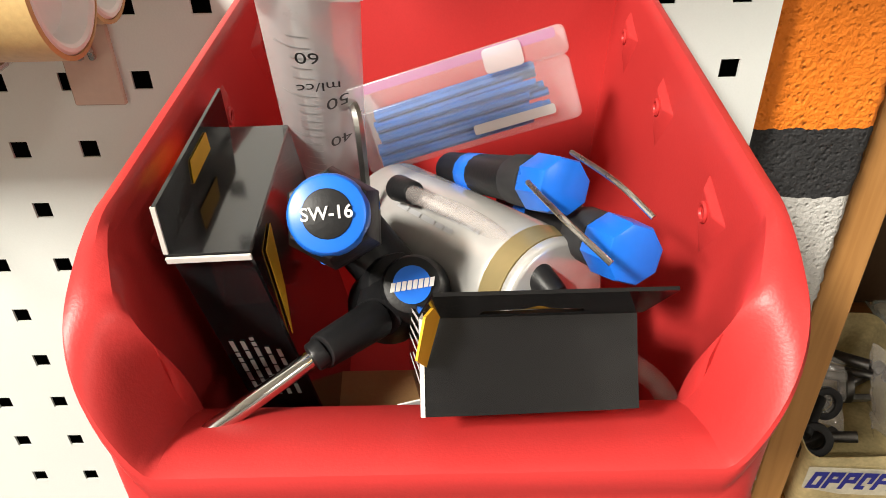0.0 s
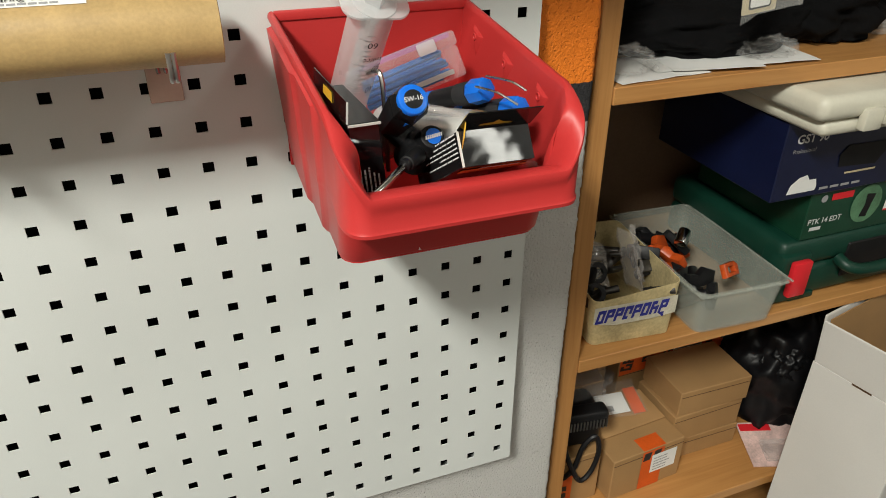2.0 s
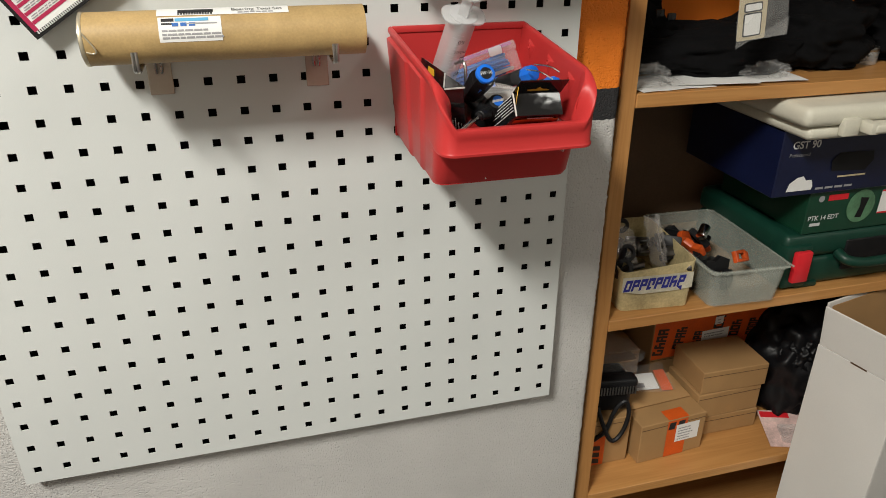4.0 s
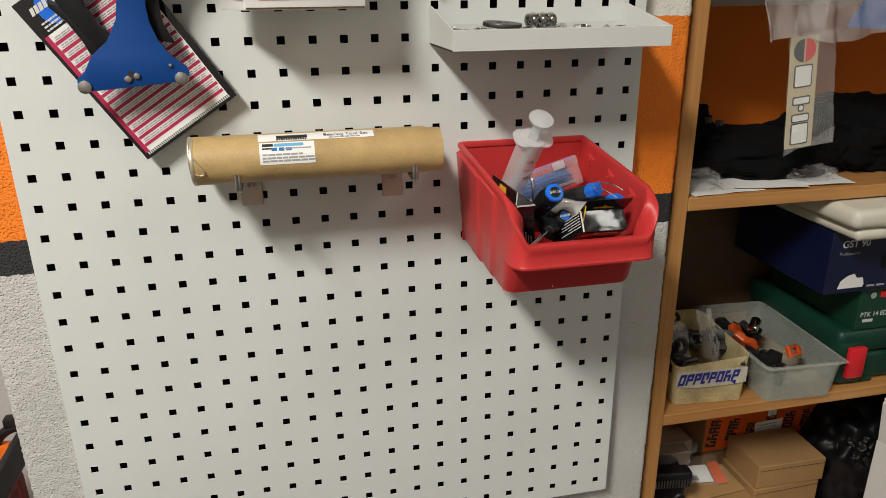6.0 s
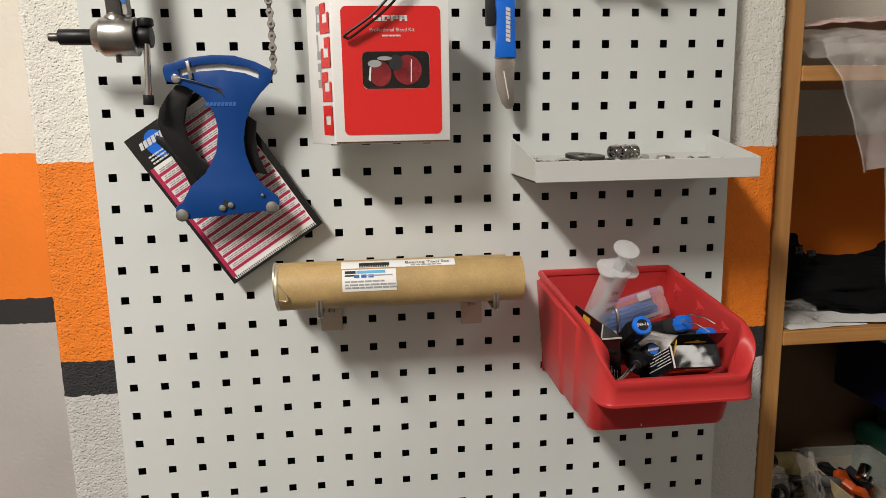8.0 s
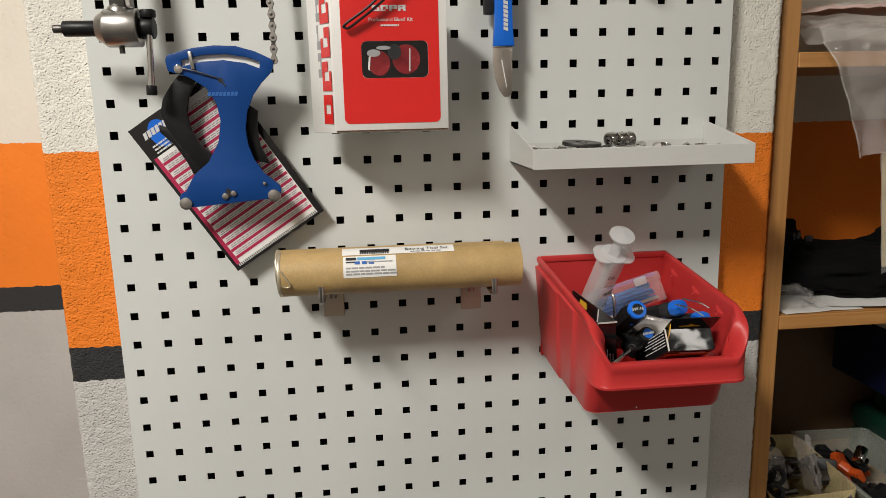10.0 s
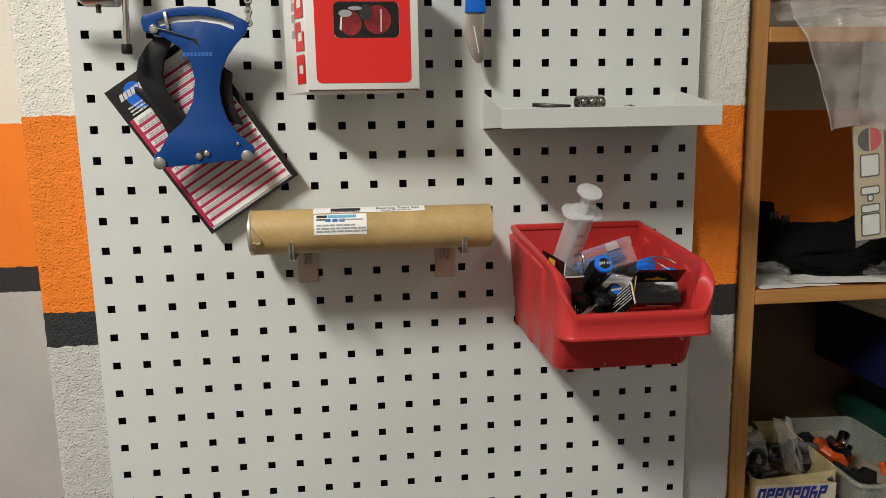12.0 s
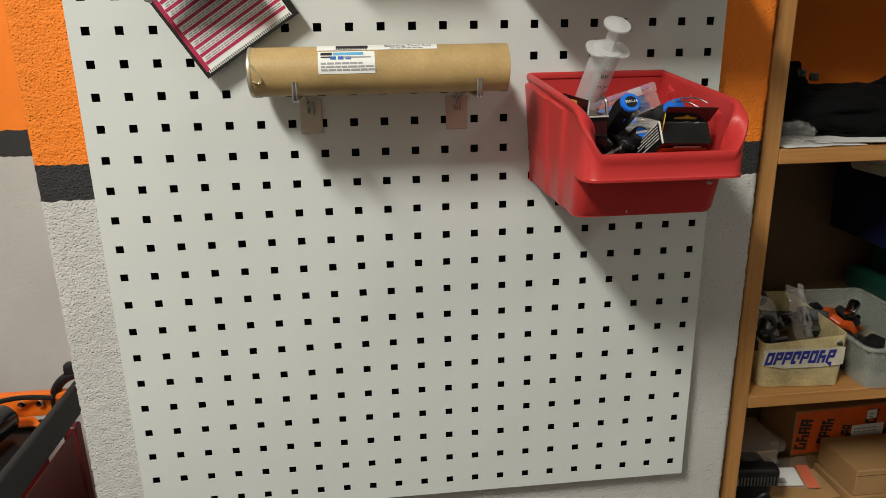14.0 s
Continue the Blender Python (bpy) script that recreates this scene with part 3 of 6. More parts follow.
    for za, zb in ((PZ0, PZ0 + t), (z1 - t, z1)):
        part("folded_edge", block(-PX + t, PX - t, 0.0016, 0.0222, za, zb), "steel_white", root, smooth=False)


build_panel()


# ---------------------------------------------------------------- shelf unit
def build_shelf_unit():
    root = thing("shelf_unit", (0.95, 0.2, 0), "open beech laminate shelf unit against the wall", "shelf unit")
    part("side_panel", block(0.494, 0.521, 0.042, 0.385, 0.0, 1.638, 0.001, 1), "wood_z", root)
    part("side_panel", block(1.55, 1.577, 0.042, 0.385, 0.0, 1.638, 0.001, 1), "wood_z", root)
    for zb in (0.03, 0.359, 0.757, 1.149, 1.527):
        part("shelf_board", block(0.5212, 1.5498, 0.040, 0.385, zb, zb + 0.021, 0.001, 1), "wood_x", root)


build_shelf_unit()


# ---------------------------------------------------------------- red bin on the panel
def build_bin():
    root = thing("storage_bin", (0.234, -0.12, 1.15), "red plastic open-front storage bin hung on the panel", "storage bin")

    # plan of the rim and of the foot, walked from the back round the front
    def path(left, right, back, fr, r, nx=18):
        ts = sorted(set([k / 16 for k in range(17)] + [0.44, 0.455, 0.47, 0.485, 0.73, 0.745, 0.76, 0.775, 0.84, 0.86, 0.9, 0.92, 0.96, 0.98, 0.99]))
        ca = np.linspace(0, math.pi / 2, 15)[1:]
        pts = [(left[0] + (left[1] - left[0]) * t, back + (fr + r - back) * t) for t in ts]
        pts += [(left[1] + r - r * math.cos(a), fr + r - r * math.sin(a)) for a in ca]
        pts += [(x, fr) for x in np.linspace(left[1] + r, right[1] - r, nx)[1:]]
        pts += [(right[1] - r + r * math.sin(a), fr + r - r * math.cos(a)) for a in ca]
        pts += [(right[1] + (right[0] - right[1]) * (1 - t), back + (fr + r - back) * t) for t in ts[::-1][1:]]
        return pts
    top = path((0.1465, 0.1452), (0.3210, 0.3124), -0.001, -0.2464, 0.0175)
    low = path((0.157, 0.1515), (0.312, 0.3075), -0.001, -0.1970, 0.014)

    def rim(y):
        if y > -0.2:
            return 1.287 - 0.0165 * (-y / 0.2)
        s = min(1, (-0.2 - y) / 0.0466)
        return 1.2705 - 0.0522 * (1 - max(0, 1 - s ** 2.15) ** (1 / 2.15))

    def ease(v):
        v = min(1, max(0, v))
        return v * v * (3 - 2 * v)
    bm = bmesh.new()
    cols_ = []
    for i, (a, b) in enumerate(zip(top, low)):
        p, q = top[max(0, i - 1)], top[min(len(top) - 1, i + 1)]
        tx, ty = q[0] - p[0], q[1] - p[1]
        n = math.hypot(tx, ty)
        nx_, ny_ = ty / n, -tx / n
        if nx_ * (a[0] - 0.234) + ny_ * (a[1] + 0.1) < 0:
            nx_, ny_ = -nx_, -ny_
        w = ease((-a[1] - 0.209) / 0.0370)
        # the sides stand out in two steps towards the back
        step = 0.0028 * ease((a[1] + 0.112) / 0.006 + 0.5) + 0.0034 * ease((a[1] + 0.178) / 0.006 + 0.5)
        z0 = rim(a[1])
        zb = min(1.1965, z0 - 0.0225)

        ledge = w * ny_ * ny_

        def at(z, f, out, deep=0.0):
            x, y = a[0] + (b[0] - a[0]) * f, a[1] + (b[1] - a[1]) * f
            return (x + nx_ * out, y + ny_ * out + deep * ledge, z)
        lin = lambda z: max(0, (1.287 - z) / 0.137) * (1 - w)  # noqa: E731
        lo = lin(zb)
        rows_ = [at(z0 - 0.016 - 0.004 * ledge, lin(z0 - 0.016), -0.0030 - 0.015 * w, 0.0155), at(z0 - 0.0050 - 0.002 * w - 0.0055 * ledge, lin(z0), -0.0030 - 0.014 * w, 0.0150), at(z0 - 0.0016 - 0.0015 * w - 0.0042 * ledge, lin(z0), -0.0022 - 0.011 * w, 0.0110), at(z0 - 0.0003 * w - 0.0012 * ledge, lin(z0), -0.0006 - 0.006 * w, 0.0040),
                 at(z0, lin(z0), 0.0008 - 0.0015 * w), at(z0 - 0.0009, lin(z0), 0.0026 - 0.001 * w), at(z0 - 0.0028, lin(z0), 0.0036 - 0.0014 * w), at(z0 - 0.0055, lin(z0), 0.0037 - 0.0017 * w), at(z0 - 0.0078, lin(z0), 0.0028 - 0.0012 * w), at(z0 - 0.0092, lin(z0), 0.0010 + 0.0002 * w),
                 at(z0 - 0.0120, lin(z0 - 0.012), 0.0005 + 0.3 * step), at(z0 - 0.0135, lin(z0 - 0.0135), 0.0005 + step),
                 at(zb + 0.0045, lo, 0.0005 + step), at(zb + 0.0025, lo, 0.0005 + step + 0.0013 * w), at(zb, lo, 0.0005 + step + 0.0010 * w), at(zb - 0.0016, lo + 0.20 * w, 0.0 + step), at(zb - 0.0024, lo + 0.72 * w, step), at(1.1535, 0.97, step), at(1.1485, 1.0, step - 0.003)]
        inner = [at(1.1515, 1.0, -0.004), at(1.165, 0.95 - 0.03 * w, -0.003), at(zb - 0.004, lo + 0.72 * w, -0.003), at(zb + 0.004 - 0.004 * ledge, lo + 0.1 * w, -0.003 - 0.0125 * w, 0.0150)]
        cols_.append([bm.verts.new(p) for p in rows_ + inner])
    k = len(cols_[0])
    for u in range(len(cols_) - 1):
        for v in range(k):
            bm.faces.new((cols_[u][v], cols_[u][(v + 1) % k], cols_[u + 1][(v + 1) % k], cols_[u + 1][v]))
    bmesh.ops.recalc_face_normals(bm, faces=bm.faces[:])
    # back wall and floor of the bin
    join(bm, block(0.1485, 0.3205, -0.0045, -0.001, 1.149, 1.2855, 0.001, 1), plate([(x + (0.0015 if x < 0.234 else -0.0015), min(y + 0.0015, -0.003)) for x, y in low[::-1]], 0.0030, Matrix.Translation((0, 0, 1.1489))))
    join(bm, block(0.1475, 0.3205, -0.0065, -0.0008, 1.2795, 1.2875, 0.0014, 2))
    part("body", bm, "red_plastic", root)
    # triangular stacking tabs with a round eye, inside the sides
    def wall_x(s, y, z):
        t, f = -y / 0.2365, (1.287 - z) / 0.137
        if s < 0:
            return 0.1465 - 0.0013 * t + (0.0105 - 0.0042 * t) * f + 0.0028
        return 0.3210 - 0.0086 * t + (-0.0090 + 0.0043 * t) * f - 0.0028
    for s in (-1, 1):
        for y, z in ((-0.045, 1.2640), (-0.112, 1.2580), (-0.177, 1.2515)):
            tb = bmesh.new()
            ring = [(0.009, 0.008, 0.0), (-0.015, 0.001, 0.0), (0.001, -0.020, 0.0), (0.0045, 0.0045, 0.0030), (-0.0070, 0.0010, 0.0030), (0.0008, -0.0085, 0.0030)]
            v = [tb.verts.new((wall_x(s, y + dy, z + dz) - s * o, y + dy, z + dz)) for dy, dz, o in ring]
            for f in ((0, 1, 4, 3), (1, 2, 5, 4), (2, 0, 3, 5), (3, 4, 5)):
                tb.faces.new([v[i] for i in f])
            bmesh.ops.recalc_face_normals(tb, faces=tb.faces[:])
            bmesh.ops.bevel(tb, geom=tb.edges[:], offset=0.0007, segments=2, affect="EDGES", profile=0.5)
            x = wall_x(s, y, z)
            join(tb, pipe([(x - s * 0.0034, y - 0.0008 + 0.0026 * math.cos(a), z - 0.0008 + 0.0026 * math.sin(a)) for a in np.linspace(0, 2 * math.pi, 15)[:-1]], 0.0008, 6, True))
            part("stacking_tab", tb, "red_plastic", root)


build_bin()


# ---------------------------------------------------------------- things in the bin
def build_syringe():
    a, b = Vector((0.1815, -0.074, 1.206)), Vector((0.1944, -0.1543, 1.3203))
    d = (b - a).normalized()
    root = thing("syringe", a, "large frosted plastic syringe standing in the red bin", "syringe")
    bm = rod(a, b, 0.0152, n=32, bevel=0.001)
    join(bm, rod(a, a - d * 0.012, 0.004, n=12))
    part("barrel", bm, "frosted", root)
    side = Vector((1, 0, 0)) - d * d.x
    side.normalize()
    mm = face_m(b - d * 0.001, side, d.cross(side) * -1)
    part("finger_flange", plate(rounded(0.047, 0.028, 0.011, 6), 0.0024, mm, 0.0006), "frosted", root)
    pl = b + d * 0.0265
    bm = rod(b - d * 0.02, pl, 0.0075, n=4)
    join(bm, rod(a + d * 0.03, b - d * 0.001, 0.006, n=4))
    part("plunger", bm, "frosted", root)
    part("thumb_rest", rod(pl, pl + d * 0.0028, 0.0142, n=32, bevel=0.0008), "frosted", root)
    # scale printed on the side that looks out of the bin; the syringe stands on its head
    out = Vector((0.1, -0.9, 0.4))
    out = (out - d * out.dot(d)).normalized()
    right = d.cross(out)
    base = a + d * 0.045

    def mark(t, ang, w, h):
        c = base + d * t
        q = bmesh.new()
        n = 5
        lo, hi = [], []
        for i in range(n + 1):
            th = ang + w * (i / n - 0.5)
            r = (math.cos(th) * out + math.sin(th) * right) * 0.0154
            lo.append(q.verts.new(c + r))
            hi.append(q.verts.new(c + r + d * h))
        for i in range(n):
            q.faces.new((lo[i], lo[i + 1], hi[i + 1], hi[i]))
        part("scale_mark", q, "ink_grey", root)
    for i in range(17):
        long_ = i % 5 == 0
        mark(i * 0.0049, -0.35 if long_ else -0.2, 0.75 if long_ else 0.42, 0.0006)
    for text, t, size in (("40", 0.0225, 0.0085), ("50", 0.046, 0.0085), ("ml/cc", 0.056, 0.0065), ("60", 0.0705, 0.0075)):
        th = 0.45
        if text == "ml/cc":
            th = 0.1
        if text == "60":
            th = -0.05
        r = math.cos(th) * out + math.sin(th) * right
        tan = -math.sin(th) * out + math.cos(th) * right
        part("scale_number", words(text, size, face_m(base + d * t + r * 0.0156, tan * -1, d * -1)), "ink", root)


build_syringe()


def build_bit_case():
    root = thing("bit_case", (0.24, -0.06, 1.22), "clear plastic case of blue hex keys leaning in the bin", "plastic case")
    m = face_m((0.199, -0.085, 1.2185), (0.087, -0.004, 0.027), (-0.015, 0.012, 0.034))
    part("lid", plate(rounded(0.094, 0.012, 0.003), 0.024, m @ pose(0.047, 0.030, -0.024), 0.0008), "case_clear", root)
    part("tray", plate(rounded(0.092, 0.026, 0.003), 0.022, m @ pose(0.047, 0.0115, -0.023), 0.0008), "case_clear", root)
    rnd = random.Random(4)
    for i in range(14):
        y = 0.002 + 0.0016 * i
        p = m @ Vector((0.006 + 0.004 * rnd.random(), y, -0.004 - 0.002 * (i % 3)))
        q = m @ Vector((0.072 + 0.012 * rnd.random(), y + 0.002 * rnd.random(), -0.004 - 0.002 * (i % 3)))
        part("blue_key", rod(p, q, 0.0017, n=8), "blue_rods", root)
    part("magenta_insert", plate(rounded(0.086, 0.004, 0.001), 0.016, m @ pose(0.047, 0.0335, -0.020)), "magenta", root)
    part("latch", plate(rounded(0.016, 0.010, 0.002), 0.002, m @ pose(0.068, 0.030, 0.0003), 0.0005), "frosted", root)
    part("label_strip", plate(rounded(0.034, 0.004, 0.001), 0.0006, m @ pose(0.066, 0.005, 0.0004)), "white_ink", root)


build_bit_case()


def build_carton_tall():
    """Upright black carton with its top flap open."""
    root = thing("black_carton", (0.17, -0.165, 1.155), "glossy black carton with an open top flap", "carton", "black cartons")
    bm = bmesh.new()
    w, dep, z0, z1, t = 0.021, 0.082, 1.155, 1.2555, 0.0008
    x0, y0 = 0.1595, -0.2035
    m = Matrix.Translation((x0, y0, 0)) @ Matrix(((1, 0, -0.13, 0.13 * z1), (0, 1, -0.2, 0.2 * z1), (0, 0, 1, 0), (0, 0, 0, 1))) @ pose(0, 0, 0, 0, 0, 3)
    part("sleeve", block(0, w, 0, dep, z0, z1, 0.0006, 1, m), "black_gloss", root)
    part("top_panel", block(-0.0005, w + 0.0005, -0.0008, dep, z1 + 0.0004, z1 + 0.0012, 0.0003, 1, m), "black_gloss", root)
    part("raw_edge", block(0.0, w + 0.0006, -0.0022, -0.0012, z1 - 0.0008, z1 + 0.0008, 0, 1, m), "carton_white", root, "pale raw card edge")
    fm = m @ Matrix.Translation((-0.0004, dep * 0.5, z1 + 0.0014)) @ pose(0, 0, 0, 0, 10, 0) @ Matrix.Rotation(math.pi / 2, 4, "Z") @ Matrix.Rotation(math.pi / 2, 4, "X")
    hang = [(-0.006, 0.008), (-0.002, 0.0075), (0, 0.0105), (0.003, 0.0078), (0.008, 0.0085), (0.003, 0.0062), (-0.002, 0.006)]
    part("flap", plate([(-0.041, 0), (0.041, 0), (0.040, 0.0158), (-0.040, 0.0150)], 0.0009, fm, 0, [hang]), "black_gloss", root)
    part("flap_edge", plate([(-0.0416, 0.0), (-0.0409, 0.0), (-0.0399, 0.0150), (-0.0406, 0.0150)], 0.0012, fm @ pose(0, 0, -0.0002)), "carton_white", root, "pale raw card edge")
    part("hang_slot", plate([(-0.010, 0.0045), (0.013, 0.005), (0.012, 0.0118), (-0.008, 0.0116)], 0.0002, fm @ pose(0, 0, 0.0011)), "yellow", root)
    part("hang_slot_back", plate([(-0.010, 0.0045), (0.013, 0.005), (0.012, 0.0118), (-0.008, 0.0116)], 0.0002, fm @ pose(0, 0, -0.0006)), "yellow", root)
    fr = m @ front(w / 2, -0.0001, 1.22)
    part("small_print", bars(fr @ pose(0.006, -0.014, 0, 0, 0, 90), -0.012, 0.012, 0.030, 5, 0.0031, 0.0013, 0.35, 3), "white_ink", root)
    sd = m @ face_m((w + 0.0004, 0.012, 1.235), (0, 1, 0), (0, 0, 1))
    part("arrow_mark", plate([(-0.010, -0.014), (-0.002, 0.014), (0.010, 0.016), (0.0, -0.002)], 0.0003, sd), "yellow", root)


build_carton_tall()


def build_carton_tilted():
    """Black carton lying tilted at the bin's lip, hang flap raised."""
    root = thing("black_carton", (0.252, -0.2, 1.16), "glossy black carton lying tilted, hang flap raised", "carton", "black cartons")
    m = face_m((0.2255, -0.2385, 1.2320), (1, 0.08, -0.05), (0.0, 0.55, 0.835))
    # own axes: x along the lip, y up the sloping top, z out of the top
    part("sleeve", block(0, 0.0520, 0, 0.0238, -0.080, -0.0004, 0.0006, 1, m), "black_gloss", root)
    # the top panel bulges along its length and dips across it
    top = bmesh.new()
    nu, nv = 26, 12
    grid = [[top.verts.new((0.0520 * i / nu, 0.0240 * j / nv, 0.0002 + 0.0005 * (1 - (2 * i / nu - 1) ** 2) + 0.0003 * (2 * j / nv - 1) ** 2 + 0.00012 * noise.noise((i * 0.21, j * 0.33, 4.0)))) for i in range(nu + 1)] for j in range(nv + 1)]
    for j in range(nv):
        for i in range(nu):
            top.faces.new((grid[j][i], grid[j][i + 1], grid[j + 1][i + 1], grid[j + 1][i]))
    top.transform(m)
    part("top_panel", top, "black_gloss", root)
    fm = m @ Matrix.Translation((0.026, 0.0240, 0.001)) @ pose(0, 0, 0, 70, 0, 0)
    slot = [(-0.013, 0.0022), (0.012, 0.0022), (0.0125, 0.0050), (0.0035, 0.0062), (0.0, 0.0088), (-0.003, 0.0062), (-0.0125, 0.0052)]
    part("flap", plate([(-0.0270, 0), (0.0270, 0), (0.0292, 0.0180), (-0.0248, 0.0180)], 0.0009, fm, 0, [slot]), "black_gloss", root)
    part("slot_liner", plate([(-0.015, 0.0010), (0.014, 0.0010), (0.013, 0.0092), (-0.014, 0.0090)], 0.0003, fm @ pose(0, 0, -0.0007)), "yellow", root, "yellow card behind the hang slot")
    part("side_flap", plate([(0, 0), (0.018, 0.002), (0.012, 0.014), (0.002, 0.010)], 0.0006, m @ Matrix.Translation((0.0002, 0.012, 0.001)) @ pose(0, 0, 0, 70, 0, 72)), "yellow", root, "torn pale yellow inner flap")
    part("raw_edge", block(-0.0008, 0.0002, 0.0, 0.0240, -0.001, 0.0008, 0, 1, m), "carton_white", root, "pale raw card edge")
    fr = m @ Matrix.Rotation(math.pi / 2, 4, "X")
    part("orange_band", block(0.003, 0.0515, -0.0010, -0.0004, -0.0190, -0.0105, 0, 1, m), "orange_print", root)
    part("word_mark", lettering(fr @ pose(0, 0, 0.0004), 0.014, -0.0085, 0.030, 0.0036, 9), "white_ink", root)
    sd = m @ Matrix(((0, 0, -1, -0.0004), (0, 1, 0, 0.003), (-1, 0, 0, -0.004), (0, 0, 0, 1))).to_4x4()
    part("small_print", bars(sd, 0.0, 0.019, 0.056, 6, 0.0030, 0.0010, 0.5, 8), "white_ink", root)


build_carton_tilted()


def build_socket_tool():
    """Three-way socket tool: hexagonal grip with blue cap, hub and chrome shaft."""
    cap, hub = Vector((0.2025, -0.207, 1.2695)), Vector((0.2145, -0.168, 1.222))
    axis = Vector((0.02, -0.80, 0.56)).normalized()
    root = thing("socket_tool", (0.2, -0.19, 1.16), "black socket tool with blue end cap and chrome shaft", "socket tool")
    grip = rod(cap - axis * 0.060, cap - axis * 0.012, 0.0105, 0.0138, n=6, bevel=0.0018)
    join(grip, rod(cap - axis * 0.0125, cap - axis * 0.002, 0.0138, 0.0112, n=6, bevel=0.001))
    part("grip", grip, "black_plastic", root)
    c = part("end_cap", rod(cap - axis * 0.004, cap, 0.0108, 0.0098, n=28, bevel=0.001), "grip_blue", root, "blue ring cap")
    part("cap_badge", rod(cap - axis * 0.001, cap + axis * 0.0005, 0.0063, n=24, bevel=0.0003), "black_plastic", c)
    right = Vector((1, 0.05, 0.06))
    part("cap_text", words("SW-16", 0.0046, face_m(cap + axis * 0.0005, right, (0, 0.5, 0.8)), bold=0.00008), "white_ink", c)
    for i in range(3):
        a0 = axis.orthogonal().normalized()
        q = Matrix.Rotation(2 * math.pi * i / 3 + 0.5, 3, axis) @ a0
        part("grip_inlay", rod(cap - axis * 0.014 + q * 0.0095, cap - axis * 0.030 + q * 0.0092, 0.0032, 0.002, n=10), "grip_blue", root)
    hb = rod(hub - Vector((0.004, 0, 0.012)), hub + Vector((0.004, -0.012, 0.006)), 0.0135, 0.012, n=24, bevel=0.003)
    sl0, sl1 = Vector((0.2105, -0.190, 1.2235)), Vector((0.1965, -0.2085, 1.2265))
    join(hb, rod(hub, sl0, 0.010, 0.007, n=18))
    join(hb, rod(hub, cap - axis * 0.058, 0.010, 0.010, n=18))
    part("hub", hb, "black_plastic", root)
    part("sleeve", rod(sl0, sl1, 0.0062, 0.0052, n=18, bevel=0.0008), "black_plastic", root)
    tip = Vector((0.1665, -0.2305, 1.2165))
    d = (tip - sl1).normalized()
    part("collar", rod(sl1 - d * 0.001, sl1 + d * 0.003, 0.0043, n=18, bevel=0.0006), "black_plastic", root)
    part("shaft", rod(sl1, tip, 0.0026, n=16, bevel=0.0003), "chrome", root)
    part("socket_mouth", rod(tip - d * 0.001, tip + d * 0.0003, 0.0019, n=6), "ink", root)
    bm_ = face_m(Vector((0.2215, -0.1915, 1.2365)), (1, 0.1, 0.1), (-0.1, 0.55, 0.75))
    part("hub_shoulder", rod(Vector((0.2215, -0.178, 1.2245)), Vector((0.2213, -0.1905, 1.2358)), 0.0115, 0.0085, n=24, bevel=0.001), "black_plastic", root)
    part("round_badge", disc(bm_, 0, 0, 0.0056, 0.0056), "grip_blue", root)
    part("word_mark", lettering(bm_ @ pose(0, 0, 0.0003), -0.0066, -0.0013, 0.013, 0.0026, 8, 0.3), "white_ink", root)


build_socket_tool()


def build_cutter():
    """Cable cutter with two blue-capped grips held by a wire bail."""
    root = thing("hand_cutter", (0.27, -0.13, 1.17), "hand cutter with blue-capped black grips and wire catch", "hand tool")
    for (a, b) in ((Vector((0.241, -0.120, 1.236)), Vector((0.2665, -0.181, 1.2615))), (Vector((0.262, -0.138, 1.230)), Vector((0.2815, -0.205, 1.2535)))):
        d = (b - a).normalized()
        g = part("grip", rod(a - d * 0.02, b - d * 0.017, 0.0068, 0.0078, n=18, bevel=0.002), "black_plastic", root)
        part("grip_band", rod(b - d * 0.032, b - d * 0.0185, 0.0082, 0.0083, n=18, bevel=0.001), "rubber", g)
        part("grip_end", rod(b - d * 0.017, b - d * 0.002, 0.0094, 0.0086, n=8, bevel=0.0014), "grip_blue", root, "bright blue grip end")
        part("grip_inlay", rod(a, a + d * 0.012, 0.0074, n=14, bevel=0.001), "grip_blue", root)
    part("wire_catch", pipe([(0.254, -0.186, 1.266), (0.26, -0.209, 1.268), (0.27, -0.22, 1.262)], 0.0008), "zinc", root)
    part("wire_catch", pipe([(0.268, -0.172, 1.268), (0.276, -0.195, 1.27), (0.283, -0.206, 1.266)], 0.0008), "zinc", root)
    part("jaw", block(-0.006, 0.006, -0.002, 0.002, -0.03, 0.02, 0.001, 1, Matrix.Translation((0.228, -0.105, 1.200)) @ pose(0, 0, 0, 20, 50, 0)), "steel", root)


build_cutter()


def build_can_and_hose():
    a, b = Vector((0.2105, -0.108, 1.213)), Vector((0.264, -0.189, 1.227))
    d = (b - a).normalized()
    root = thing("bottle", a, "white printed aluminium bottle lying among the tools", "bottle")
    part("body", rod(a, b - d * 0.012, 0.0205, n=40, bevel=0.003), "can", root)
    part("shoulder", rod(b - d * 0.012, b - d * 0.004, 0.0207, 0.0200, n=40), "gold_band", root, "dull gold band")
    part("end_rim", rod(b - d * 0.004, b, 0.0202, 0.0190, n=40, bevel=0.0012), "can", root)
    up = Vector((-0.2, -0.35, 0.9))
    up = (up - d * up.dot(d)).normalized()
    mm = face_m((a + b) / 2 + up * 0.0190, d, up.cross(d) * -1)
    bm = bmesh.new()
    rnd = random.Random(6)
    for k, th in enumerate((0.32, 0.12, -0.10)):
        side = d.cross(up)
        r = math.cos(th) * up + math.sin(th) * side
        join(bm, bars(face_m((a + b) / 2 + r * 0.0207, d, (r.cross(d)) * 1), -0.018, 0, 0.046, 1, 0.004, 0.0017, 0.3, 20 + k))
